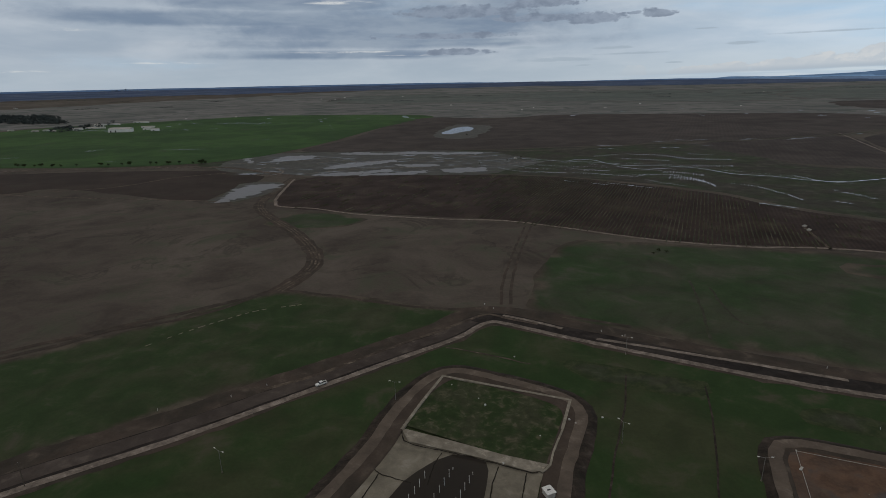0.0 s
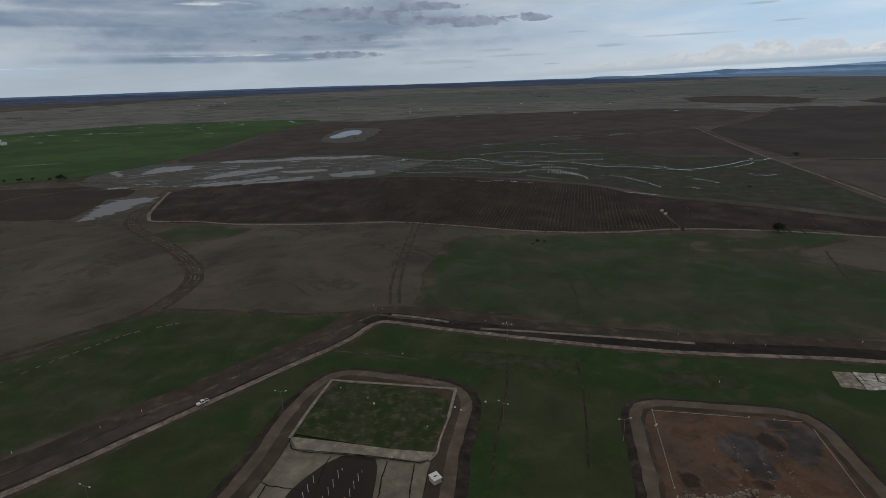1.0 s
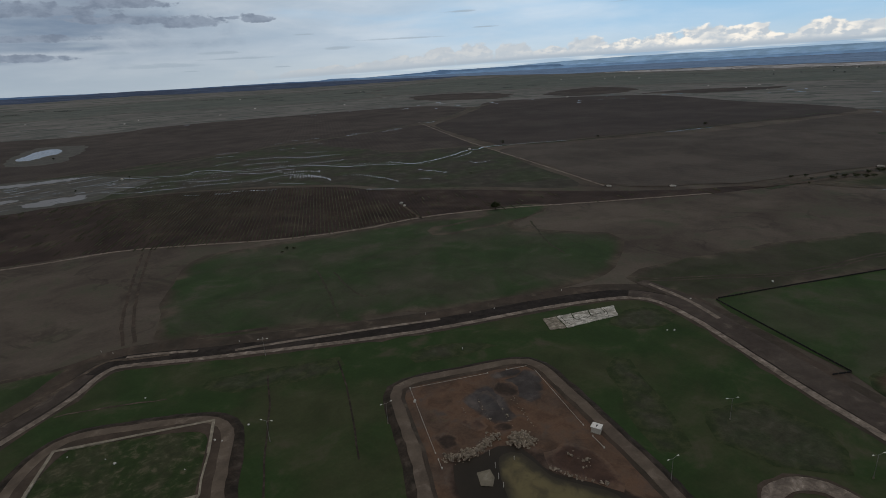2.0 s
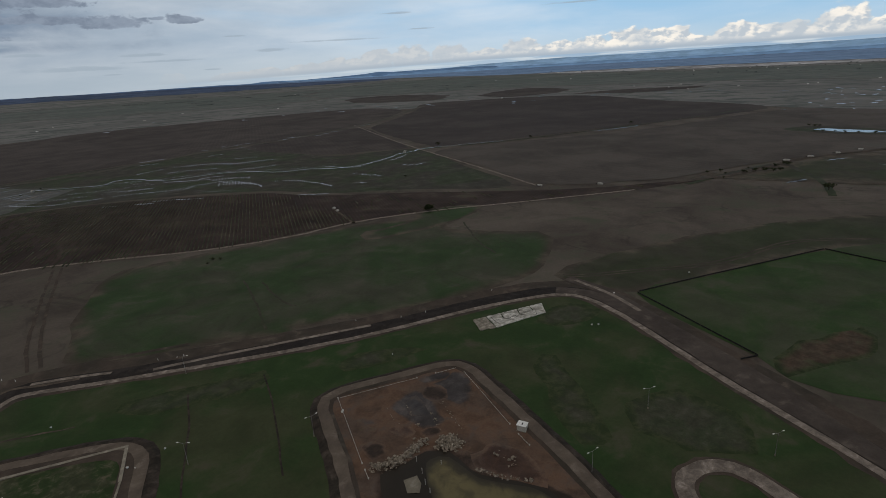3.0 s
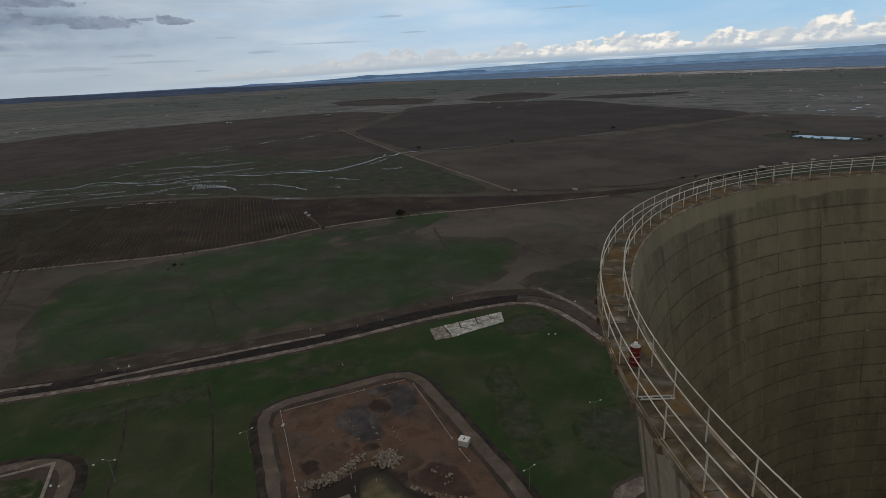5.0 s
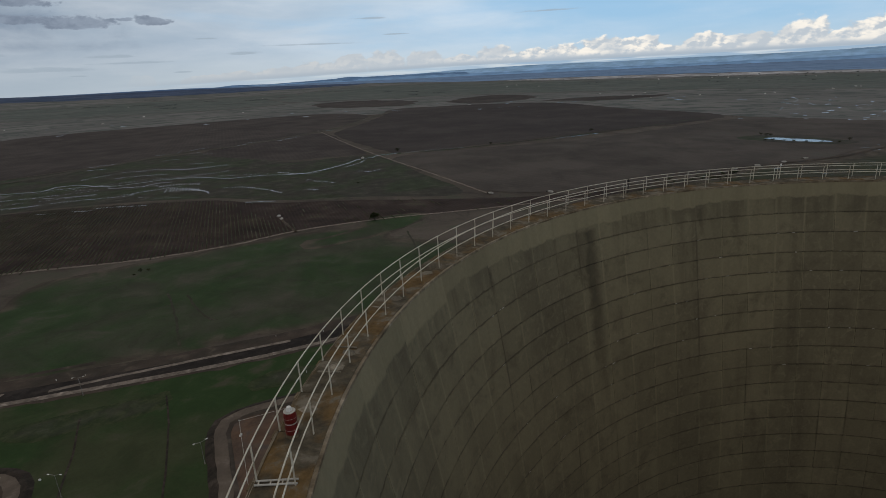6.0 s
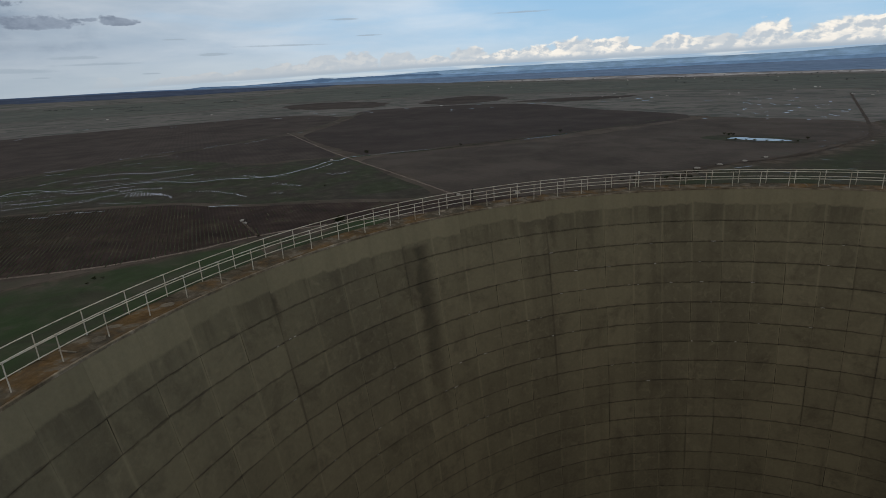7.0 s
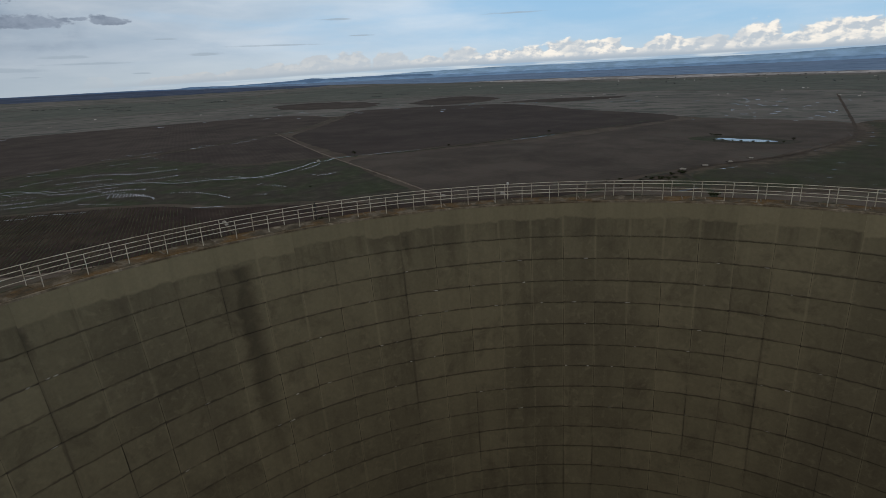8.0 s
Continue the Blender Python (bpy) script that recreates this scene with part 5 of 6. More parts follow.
RAIL = 1.02
IN_R, OUT_R = 29.75, 30.71
BAYS = 105
GAP = 360.0 / BAYS
walkway = new("walkway")
walkway.parent = tower
deck = mesh_of("deck_plate", *box_shape(29.42, 30.80, -0.905, 0.905, -0.12, 0.0, 0.015), M_DECK)
corbel = mesh_of("bracket", [(29.70, -0.16, -0.12), (29.70, 0.16, -0.12), (30.92, 0.16, -0.10), (30.92, -0.16, -0.10), (29.70, -0.16, -0.75), (29.70, 0.16, -0.75), (30.92, 0.14, -0.34), (30.92, -0.14, -0.34)], [(0, 1, 2, 3), (4, 7, 6, 5), (3, 2, 6, 7), (0, 3, 7, 4), (1, 5, 6, 2)], M_BRACKET)
tie = mesh_of("tie_bar", *box_shape(29.85, 30.62, -0.035, 0.035, 0.0, 0.04, 0.01), M_SLABDULL)
lump = mesh_of("mortar_patch", [(0.30, 0.05, 0), (0.12, 0.24, 0), (-0.2, 0.2, 0), (-0.3, -0.06, 0), (-0.08, -0.22, 0), (0.22, -0.18, 0), (0.12, 0.06, 0.035), (-0.1, 0.0, 0.035)], [(0, 1, 6), (1, 2, 7, 6), (2, 3, 7), (3, 4, 7), (4, 5, 6, 7), (5, 0, 6)], M_SLABDULL)
deck_rng = random.Random(12)
for k in range(BAYS):
    for _ in range(2):
        if deck_rng.random() < 0.35:
            shared("tie_bar", tie, walkway, uneven(1.0 + GAP * (k + deck_rng.uniform(0.1, 0.9)), 0.022, 120)[0], Vector((AXIS[0], AXIS[1], TOP)))
    if deck_rng.random() < 0.3:
        t = radians(uneven(1.0 + GAP * (k + deck_rng.random()), 0.022, 120)[0])
        q = deck_rng.uniform(29.7, 30.6)
        shared("mortar_patch", lump, walkway, deck_rng.uniform(0, 360), Vector((AXIS[0] + q * math.cos(t), AXIS[1] + q * math.sin(t), TOP - 0.004)), deck_rng.uniform(0.6, 1.3))
for k in range(BAYS):
    a, wide = uneven(1.0 + GAP * k, 0.022, 120)
    mid, wide = uneven(1.0 + GAP * (k + 0.5), 0.022, 120)
    shared("deck_plate", deck, walkway, mid, Vector((AXIS[0], AXIS[1], TOP - 0.006 * (k % 3))), wide)
    shared("bracket", corbel, walkway, a, Vector((AXIS[0], AXIS[1], TOP)))
lathe("edge_beam", [(30.70, TOP - 0.30), (30.81, TOP - 0.30), (30.83, TOP - 0.03), (30.74, TOP + 0.01)], M_EDGE, walkway, smooth=False)
bm = bmesh.new()
bmesh.ops.create_cone(bm, cap_ends=True, segments=6, radius1=0.022, radius2=0.022, depth=RAIL, matrix=Matrix.Translation((0, 0, RAIL / 2)))
post_mesh = bpy.data.meshes.new("post")
bm.to_mesh(post_mesh)
bm.free()
post_mesh.materials.append(M_PIPE)
for radius, bays, start, swing in ((IN_R, 103, 2.17, 0.03), (OUT_R, BAYS, 1.0, 0.022)):
    rail = new("handrail")
    rail.parent = tower
    for h in (RAIL, RAIL * 0.52):
        ring_tube("rail", radius, TOP + h, 0.022, M_PIPE, rail)
    for k in range(bays):
        a = radians(uneven(start + 360.0 / bays * k, swing, 120)[0])
        ob = new("post", post_mesh)
        ob.parent = rail
        ob.location = (AXIS[0] + radius * math.cos(a), AXIS[1] + radius * math.sin(a), TOP)


# ---- things: helpers ----
def plain(name, color, rough=0.6, metal=0.0, vary=0.15, scale=3.0, gloss=0.4):
    """A simple finish with slight dirt."""
    m, n = material(name)
    at = n.add("ShaderNodeNewGeometry").outputs["Position"]
    dirt = n.noise(at, scale, 5.0, 0.65)
    c = n.mix(n.span(dirt, 0.35, 0.75), color, tuple(v * (1 - vary * 2) for v in color))
    n.surface(c, rough, metal, None, gloss)
    return m


M_WHITE = plain("white_paint", (0.72, 0.71, 0.68), 0.5)
M_SIDING = plain("grey_siding", (0.42, 0.40, 0.36), 0.7)
M_DARK = plain("dark_part_and_doorway", (0.03, 0.03, 0.03), 0.8)
M_STEEL = plain("dull_steel", (0.30, 0.29, 0.27), 0.5, 0.5)
M_TYRE = plain("tyre_rubber", (0.03, 0.03, 0.03), 0.9)
M_GLASSY = plain("tinted_glass", (0.02, 0.022, 0.026), 0.08, 0.0, 0.0, 1.0, 0.6)
M_REDLAMP = plain("red_lens", (0.135, 0.010, 0.009), 0.3, 0.0, 0.2, 6.0, 0.5)
M_TAIL = plain("tail_lens", (0.25, 0.02, 0.02), 0.3)
M_WOOD = plain("weathered_pole_wood", (0.10, 0.08, 0.06), 0.9)
M_FABRIC = plain("black_fence_fabric", (0.012, 0.012, 0.012), 0.95)
M_STONE = earth("broken_concrete", (0.25, 0.21, 0.165), (0.15, 0.125, 0.098), (0.33, 0.29, 0.24), 1.6, 0.7, 0.2)


def box(bm, x0, x1, y0, y1, z0, z1, bevel=0.0):
    r = bmesh.ops.create_cube(bm, size=1.0, matrix=Matrix.LocRotScale(((x0 + x1) / 2, (y0 + y1) / 2, (z0 + z1) / 2), None, (x1 - x0, y1 - y0, z1 - z0)))
    if bevel:
        bmesh.ops.bevel(bm, geom=list({e for v in r["verts"] for e in v.link_edges}), offset=bevel, segments=1, affect="EDGES")


def rod(bm, a, b, r0, r1=None, seg=8):
    a, b = Vector(a), Vector(b)
    m = Matrix.Translation((a + b) / 2) @ (b - a).to_track_quat("Z", "Y").to_matrix().to_4x4()
    bmesh.ops.create_cone(bm, cap_ends=True, segments=seg, radius1=r0, radius2=r0 if r1 is None else r1, depth=(b - a).length, matrix=m)


def piece(name, mat, parent, *boxes, bevel=0.0, label=""):
    bm = bmesh.new()
    for q in boxes:
        box(bm, *q, bevel)
    return part(name, bm, mat, parent, label)


def bar(name, mat, parent, a, b, r0, r1=None, seg=8, label=""):
    bm = bmesh.new()
    rod(bm, a, b, r0, r1, seg)
    return part(name, bm, mat, parent, label)


def stand(ob, x, y, turn=0.0, z=None):
    ob.matrix_basis = pose(x, y, land(x, y) + 0.1 if z is None else z, 0, 0, turn)
    return ob


# ---- obstruction lamps and fittings on the rim ----
def rim(angle, radius, z=TOP):
    return Vector((AXIS[0] + radius * math.cos(radians(angle)), AXIS[1] + radius * math.sin(radians(angle)), z))


def beacon():
    ob = tagged(new("obstruction_light"), "red double-lens aviation obstruction light on the tower rim", "warning light")
    bar("base", M_BRACKET, ob, (0, 0, 0), (0, 0, 0.08), 0.17, 0.15, 12)
    for z in (0.09, 0.38):
        bm = bmesh.new()
        bmesh.ops.create_cone(bm, cap_ends=True, segments=16, radius1=0.158, radius2=0.168, depth=0.12, matrix=Matrix.Translation((0, 0, z + 0.06)))
        bmesh.ops.create_cone(bm, cap_ends=True, segments=16, radius1=0.168, radius2=0.148, depth=0.13, matrix=Matrix.Translation((0, 0, z + 0.185)))
        part("lens", bm, M_REDLAMP, ob, "ribbed red glass lens")
        bar("band", M_SIDING, ob, (0, 0, z + 0.116), (0, 0, z + 0.124), 0.170, 0.170, 16)
        bar("band", M_SIDING, ob, (0, 0, z + 0.252), (0, 0, z + 0.264), 0.150, 0.150, 16)
    bar("cap", M_WHITE, ob, (0, 0, 0.655), (0, 0, 0.74), 0.075, 0.055, 12)
    return ob


beacon().matrix_basis = Matrix.Translation(rim(131.9, 30.3)) @ Matrix.Diagonal((1.05, 1.05, 1.18, 1))
lamp_box = tagged(new("junction_box"), "small pale junction box on a rail post", "junction box")
bar("stem", M_PIPE, lamp_box, (0, 0, 0), (0, 0, 0.98), 0.03)
piece("case", M_WHITE, lamp_box, (-0.06, 0.06, -0.05, 0.05, 0.98, 1.16), bevel=0.015)
lamp_box.location = rim(44.0, 30.68)
vent = tagged(new("lightning_rod"), "short dark lightning rod on the rim", "lightning rod")
bar("stem", M_DARK, vent, (0, 0, 0), (0, 0, 1.15), 0.035, 0.02)
bar("clamp", M_DARK, vent, (0, 0, 0.85), (0, 0, 1.0), 0.08)
vent.location = rim(68.35, 30.64)
hatch = tagged(new("ladder_frame"), "pale steel ladder head lying across the walkway", "ladder")
for y in (-0.07, 0.07):
    bar("stringer", M_SIDING, hatch, (-0.5, y, 0.05), (0.5, y, 0.05), 0.025)
for i in range(4):
    bar("rung", M_PIPE, hatch, (-0.42 + 0.28 * i, -0.07, 0.05), (-0.42 + 0.28 * i, 0.07, 0.05), 0.016)
hatch.matrix_basis = Matrix.Translation(rim(135.3, 30.2)) @ Matrix.Rotation(radians(135.3), 4, "Z")

# ---- slab of broken concrete ----
slab = tagged(new("slab"), "broken slabs of pale concrete beside the road", "slab", kind="structure")
M_SLABDIRTY = earth("dirty_slab", (0.22, 0.195, 0.16), (0.17, 0.15, 0.12), (0.27, 0.245, 0.205), 7, 2, 0.4)
SLABS = [
    ([(223, 171.3), (230, 183.4), (237.6, 180.4), (231.2, 167.0)], M_SLABDIRTY),
    ([(238.3, 180.2), (247.0, 177.2), (243.0, 171.8), (244.6, 163.2), (231.9, 166.6)], M_SLAB),
    ([(247.6, 177.0), (257.3, 173.4), (252.8, 167.6), (254.4, 160.4), (245.3, 163.0), (243.7, 171.6)], M_SLAB),
    ([(258.0, 173.1), (265.2, 170.5), (262.2, 165.0), (253.5, 167.3)], M_SLAB),
    ([(265.9, 170.2), (273.6, 167.2), (264.6, 157.4), (255.1, 160.2), (253.6, 166.6), (262.6, 164.4)], M_SLAB),
]
for outline, mat in SLABS:
    pts = [wobble(p, 0.25, 1.5) for p in curve([q for i, a in enumerate(outline) for q in (a, ((a[0] * 2 + outline[(i + 1) % len(outline)][0]) / 3, (a[1] * 2 + outline[(i + 1) % len(outline)][1]) / 3), ((a[0] + outline[(i + 1) % len(outline)][0] * 2) / 3, (a[1] + outline[(i + 1) % len(outline)][1] * 2) / 3))], 1.5, True)]
    bm = bmesh.new()
    f = bm.faces.new([bm.verts.new((p[0], p[1], 0.12)) for p in pts])
    ext = bmesh.ops.extrude_face_region(bm, geom=[f])
    for v in ext["geom"]:
        if isinstance(v, bmesh.types.BMVert):
            v.co.z = 0.42
    bmesh.ops.recalc_face_normals(bm, faces=bm.faces)
    bmesh.ops.triangulate(bm, faces=bm.faces)
    part("slab_piece", bm, mat, slab)


rng = random.Random(31)
for a, b in (((240, 179), (236, 167)), ((249, 176), (250, 162)), ((238, 173), (262, 166)), ((256, 173), (262, 158)), ((243, 170), (258, 164)), ((266, 169), (259, 160)), ((232, 176), (240, 172))):
    mid = ((a[0] + b[0]) / 2 + rng.uniform(-1.5, 1.5), (a[1] + b[1]) / 2 + rng.uniform(-1.5, 1.5))
    sweep("crack", [a, mid, b], [(-0.1, 0.44), (0.1, 0.44)], M_CRACK, 1.0, rough=0.5, size=1.3, label="dark crack across the slab", category="crack")


# ---- rubble ----
def stone_meshes(count, mat):
    out = []
    for i in range(count):
        r = random.Random(40 + i)
        bm = bmesh.new()
        bmesh.ops.create_cube(bm, size=1.0)
        for v in bm.verts:
            v.co = Vector((v.co.x * r.uniform(0.7, 1.5), v.co.y * r.uniform(0.6, 1.2), v.co.z * r.uniform(0.35, 0.8))) + Vector((r.uniform(-0.15, 0.15), r.uniform(-0.15, 0.15), r.uniform(-0.1, 0.1)))
        bmesh.ops.bevel(bm, geom=bm.edges[:], offset=0.06, segments=1, affect="EDGES")
        me = bpy.data.meshes.new("stone")
        bm.to_mesh(me)
        bm.free()
        me.materials.append(mat)
        out.append(me)
    return out


STONES = stone_meshes(7, M_STONE)


def rubble(points, count, spread, label, seed, size=1.0):
    rng = random.Random(seed)
    pile = tagged(new("rubble_pile"), label, "rubble")
    line = curve(points, 0.6)
    for _ in range(count):
        p = rng.choice(line)
        d = rng.gauss(0, 0.45)
        x, y = p[0] + spread * d + rng.uniform(-0.4, 0.4) * min(spread, 2.0), p[1] + spread * rng.gauss(0, 0.4)
        ob = new("stone", rng.choice(STONES))
        ob.parent = pile
        s = size * rng.choice((0.22, 0.30, 0.38, 0.46, 0.58, 0.72, 0.95))
        ob.matrix_basis = Matrix.Translation((x, y, 0.55 + max(0.0, 1.4 - abs(d) * 1.6) * rng.random())) @ Euler((rng.uniform(-0.5, 0.5), rng.uniform(-0.5, 0.5), rng.uniform(0, 6.3))).to_matrix().to_4x4() @ Matrix.Diagonal((s, s, s, 1))
    return pile


rubble([(116, 125.5), (120, 123.4), (124, 122)], 280, 2.9, "long pile of broken concrete blocks on clay", 1)
rubble([(124, 122), (129, 122.2), (134, 123.4), (138, 124)], 290, 2.9, "long pile of broken concrete blocks on clay", 21)
rubble([(139.5, 116), (142, 119), (146.5, 117.5), (146, 112.5), (142.5, 112)], 200, 2.6, "heap of broken concrete rubble by the pool", 22)
rubble([(140.3, 114), (143, 118), (146, 116.5), (144.5, 112)], 290, 2.6, "heap of broken concrete rubble by the pool", 2)
for i, (line, count) in enumerate((([(149.2, 148.7), (145.5, 139.5), (142.7, 131.6)], 34), ([(152.3, 134.8), (149.7, 129.2), (147.5, 123.5)], 34), ([(161.5, 138), (158.3, 131), (153.5, 117)], 40), ([(141.5, 150.5), (139.4, 145), (138, 139)], 18))):
    rubble(line, count // 2, 0.8, "line of concrete stubs across the clay floor", 3 + i, 0.62)
rubble([(140.5, 97), (143, 90), (146, 84), (149, 79)], 46, 1.0, "scatter of stones at the pool edge", 7)
rubble([(152, 98), (154, 92), (150, 88)], 20, 2.0, "scatter of stones on wet clay", 8)

# ---- white pipes laid round the clay basin ----
for line in ([(110.6, 123.1), (112.4, 127.6)], [(113.8, 131.4), (131.8, 175.0), (166.9, 160.8)], [(175.7, 157.0), (187.5, 152.3), (168.9, 105.5)], [(166.2, 98.8), (163.8, 91.6)]):
    bm = bmesh.new()
    for a, b in zip(line, line[1:]):
        rod(bm, (*a, 0.62), (*b, 0.62), 0.09, None, 6)
    pipe = tagged(new("pipe"), "white plastic pipe laid on the clay", "pipe", "pipes in the basin")
    part("tube", bm, M_SIDING, pipe)
    for q in line:
        bar("collar", M_SIDING, pipe, (q[0], q[1], 0.42), (q[0], q[1], 0.98), 0.3, 0.3)
valve = tagged(new("valve_box"), "white valve box on the pipeline", "valve box")
piece("case", M_WHITE, valve, (-0.9, 0.9, -0.35, 0.35, 0, 0.5), bevel=0.05)
piece("lid", M_SIDING, valve, (-0.95, 0.95, -0.4, 0.4, 0.5, 0.56))
stand(valve, 127.5, 165.0, 40, 0.5)


# ---- sheds ----
def shed(x, y, turn, z):
    ob = tagged(new("shed"), "small white sheet-metal instrument shed with a flat roof", "shed", "basin sheds")
    piece("base", M_APRON, ob, (-1.7, 1.7, -2.0, 2.0, 0, 0.15))
    piece("wall", M_SIDING, ob, (-1.5, 1.5, -1.8, -1.7, 0.15, 2.6), (-1.5, -1.4, -1.7, 1.7, 0.15, 2.6), (1.4, 1.5, -1.7, 1.7, 0.15, 2.6), (-1.5, 1.5, 1.7, 1.8, 0.15, 2.6), label="grey painted wall panels")
    roof = piece("roof", M_WHITE, ob, (-1.75, 1.75, -2.05, 2.05, 2.6, 2.75), bevel=0.03, label="bright white metal roof")
    piece("vent", M_DARK, roof, (-0.7, 0.5, -0.3, 0.15, 2.75, 2.9))
    # dark panel on the solid wall paints the shade of an open doorway
    door = piece("door", M_DARK, ob, (1.5, 1.54, -0.6, 0.5, 0.15, 2.15), label="dark panel painted as a shaded open doorway")
    piece("handle", M_STEEL, door, (1.54, 1.6, 0.3, 0.36, 1.05, 1.2))
    piece("step", M_APRON, ob, (1.75, 2.3, -0.8, 0.7, 0, 0.12))
    return stand(ob, x, y, turn, z)


shed(33.8, 153.6, 22, 0.48)
shed(169.6, 99.6, 20, 0.5)


# ---- double-arm street lamps ----
def lamp_post():
    ob = tagged(new("street_lamp"), "tall steel street lamp with two pale heads", "street lamp", "perimeter street lamps")
    bar("base", M_APRON, ob, (0, 0, 0), (0, 0, 0.6), 0.3, 0.26, 10)
    bar("pole", M_STEEL, ob, (0, 0, 0.6), (0, 0, 9.8), 0.11, 0.06, 8)
    for s in (-1, 1):
        arm = bar("arm", M_STEEL, ob, (0, 0, 9.7), (s * 2.0, 0, 10.1), 0.045)
        piece("lamp_head", M_WHITE, arm, (min(s * 1.9, s * 2.75), max(s * 1.9, s * 2.75), -0.18, 0.18, 10.03, 10.2), bevel=0.04)
    return ob


first = lamp_post()
SPOTS = [(-23.9, 214.0, -15), (-84.6, 168.5, -32), (110.2, 159.8, -5), (67.8, 181.9, -50), (92.3, 253.6, -30), (215.4, 69.8, -30), (218.4, 23.2, -25), (166.6, 66.1, -10)]
stand(first, *SPOTS[0])
for x, y, turn in SPOTS[1:]:
    copy_thing(first, pose(x, y, land(x, y) + 0.1, 0, 0, turn))


def pole(x, y, tall):
    ob = tagged(new("utility_pole"), "bare weathered wooden utility pole beside the road", "utility pole", "roadside poles")
    bar("trunk", M_WOOD, ob, (0, 0, 0), (0, 0, tall), 0.17, 0.11, 8)
    bar("crossarm", M_WOOD, ob, (-0.9, 0, tall - 0.5), (0.9, 0, tall - 0.5), 0.06)
    bar("insulator", M_WHITE, ob, (0, 0, tall), (0, 0, tall + 0.18), 0.06)
    return stand(ob, x, y, 30)


pole(-154.2, 162.9, 10.5)
pole(-46.2, 246.6, 7.0)

# ---- stakes standing in the concrete basin ----
for x, y, h in ((1.1, 167.7, 0.9), (8.3, 165.0, 0.9), (-9.1, 163.5, 3.0), (-10.9, 159.2, 3.2), (-12.4, 155.6, 3.2), (-0.3, 163.9, 3.2), (-2.1, 159.6, 3.2), (-3.8, 156.0, 3.2), (6.8, 160.6, 3.2), (5.1, 157.0, 3.2), (3.5, 153.6, 3.2), (-14.2, 151.8, 3.2), (-5.6, 152.0, 3.2), (1.8, 149.8, 3.2)):
    ob = tagged(new("stake"), "white pipe stake standing in dark water", "stake", "stakes in the basin")
    bar("shaft", M_WHITE, ob, (0, 0, -0.2), (0, 0, h), 0.11, 0.11, 6)
    bar("cap", M_SIDING, ob, (0, 0, h), (0, 0, h + 0.12), 0.2, 0.16, 8)
    stand(ob, x, y, 0, 0.5)
for x, y, h in ((128.4, 117.0, 2.2), (125.5, 110.5, 2.4), (122.6, 105.6, 2.4), (121.1, 101.5, 2.0), (133.6, 109.0, 1.6)):
    ob = tagged(new("stake"), "pale pipe stake standing in the muddy pool", "stake", "stakes in the basin")
    bar("shaft", M_SIDING, ob, (0, 0, -0.2), (0, 0, h), 0.12, 0.10, 6)
    bar("cap", M_SIDING, ob, (0, 0, h), (0, 0, h + 0.1), 0.18, 0.15, 8)
    stand(ob, x, y, 0, 0.5)

for x, y, s in ((16.0, 208.5, 0.8), (13.5, 214.0, 0.4), (1.6, 226.0, 0.4), (36.5, 186.5, 0.4), (50.4, 196.5, 0.7), (64.5, 197.5, 0.7), (20.0, 170.2, 0.6), (52.5, 194, 0.5), (375.2, 120.7, 0.9), (314.1, 141.4, 0.8), (267.5, 128.5, 0.7), (270.2, 126.0, 0.7), (34.4, 252.8, 0.6)):
    ob = tagged(new("marker_block"), "small white concrete marker block", "marker block", "marker blocks round the basin")
    piece("block", M_WHITE, ob, (-0.5 * s, 0.5 * s, -0.5 * s, 0.5 * s, 0, 0.8 * s), bevel=0.08 * s)
    piece("cap", M_SIDING, ob, (-0.3 * s, 0.3 * s, -0.3 * s, 0.3 * s, 0.8 * s, 0.95 * s))
    stand(ob, x, y, 25, 0.72 if x < 50 and y < 240 else 1.0 if x < 70 and y < 240 else 0.2)

# ---- white marker posts along the roads ----
for x, y in ((98.5, 274.4), (184.6, 236.0), (205.4, 219.1), (219.5, 213.1), (269.7, 203.9), (29.0, 315.3), (24.1, 322.2), (87.1, 280.2), (173.7, 187.9), (-86.6, 228.7), (-100.3, 219.6), (-129.4, 209.7)):
    ob = tagged(new("marker_post"), "short white marker post beside the road", "marker post", "roadside marker posts")
    bar("shaft", M_WHITE, ob, (0, 0, 0), (0, 0, 1.1), 0.12, 0.12, 8)
    bar("cap", M_SIDING, ob, (0, 0, 1.1), (0, 0, 1.2), 0.15, 0.10, 8)
    stand(ob, x, y)

# ---- black silt fence round the pasture ----
def silt_fence(line):
    ob = tagged(new("fence"), "low black fabric silt fence on short stakes", "fence")
    c = curve(line, 3.0)
    verts, faces = [], []
    for p in c:
        verts += [(p[0], p[1], 0.1), (p[0], p[1], 0.95), (p[0] + 0.12, p[1] + 0.12, 0.95), (p[0] + 0.12, p[1] + 0.12, 0.1)]
    for i in range(len(c) - 1):
        a = 4 * i
        faces += [(a + j, a + 4 + j, a + 5 + j, a + 1 + j) for j in range(3)]
    link("fabric", verts, faces, M_FABRIC, ob)
    bm = bmesh.new()
    box(bm, -0.05, 0.05, -0.05, 0.05, 0, 1.15)
    me = bpy.data.meshes.new("post")
    bm.to_mesh(me)
    bm.free()
    me.materials.append(M_WOOD)
    for p in c:
        q = new("post", me)
        q.parent = ob
        q.location = (p[0] - 0.08, p[1] - 0.08, 0.1)
    return ob


silt_fence([(476.5, 67.5), (397.0, 101.5), (373.3, 111.7), (326, 131.0)])
silt_fence([(477.5, 66.6), (472.5, 44), (466, 8)])
silt_fence([(324, 131.0), (289.0, 51.4)])
silt_fence([(288.6, 51.2), (280, 55.9)])


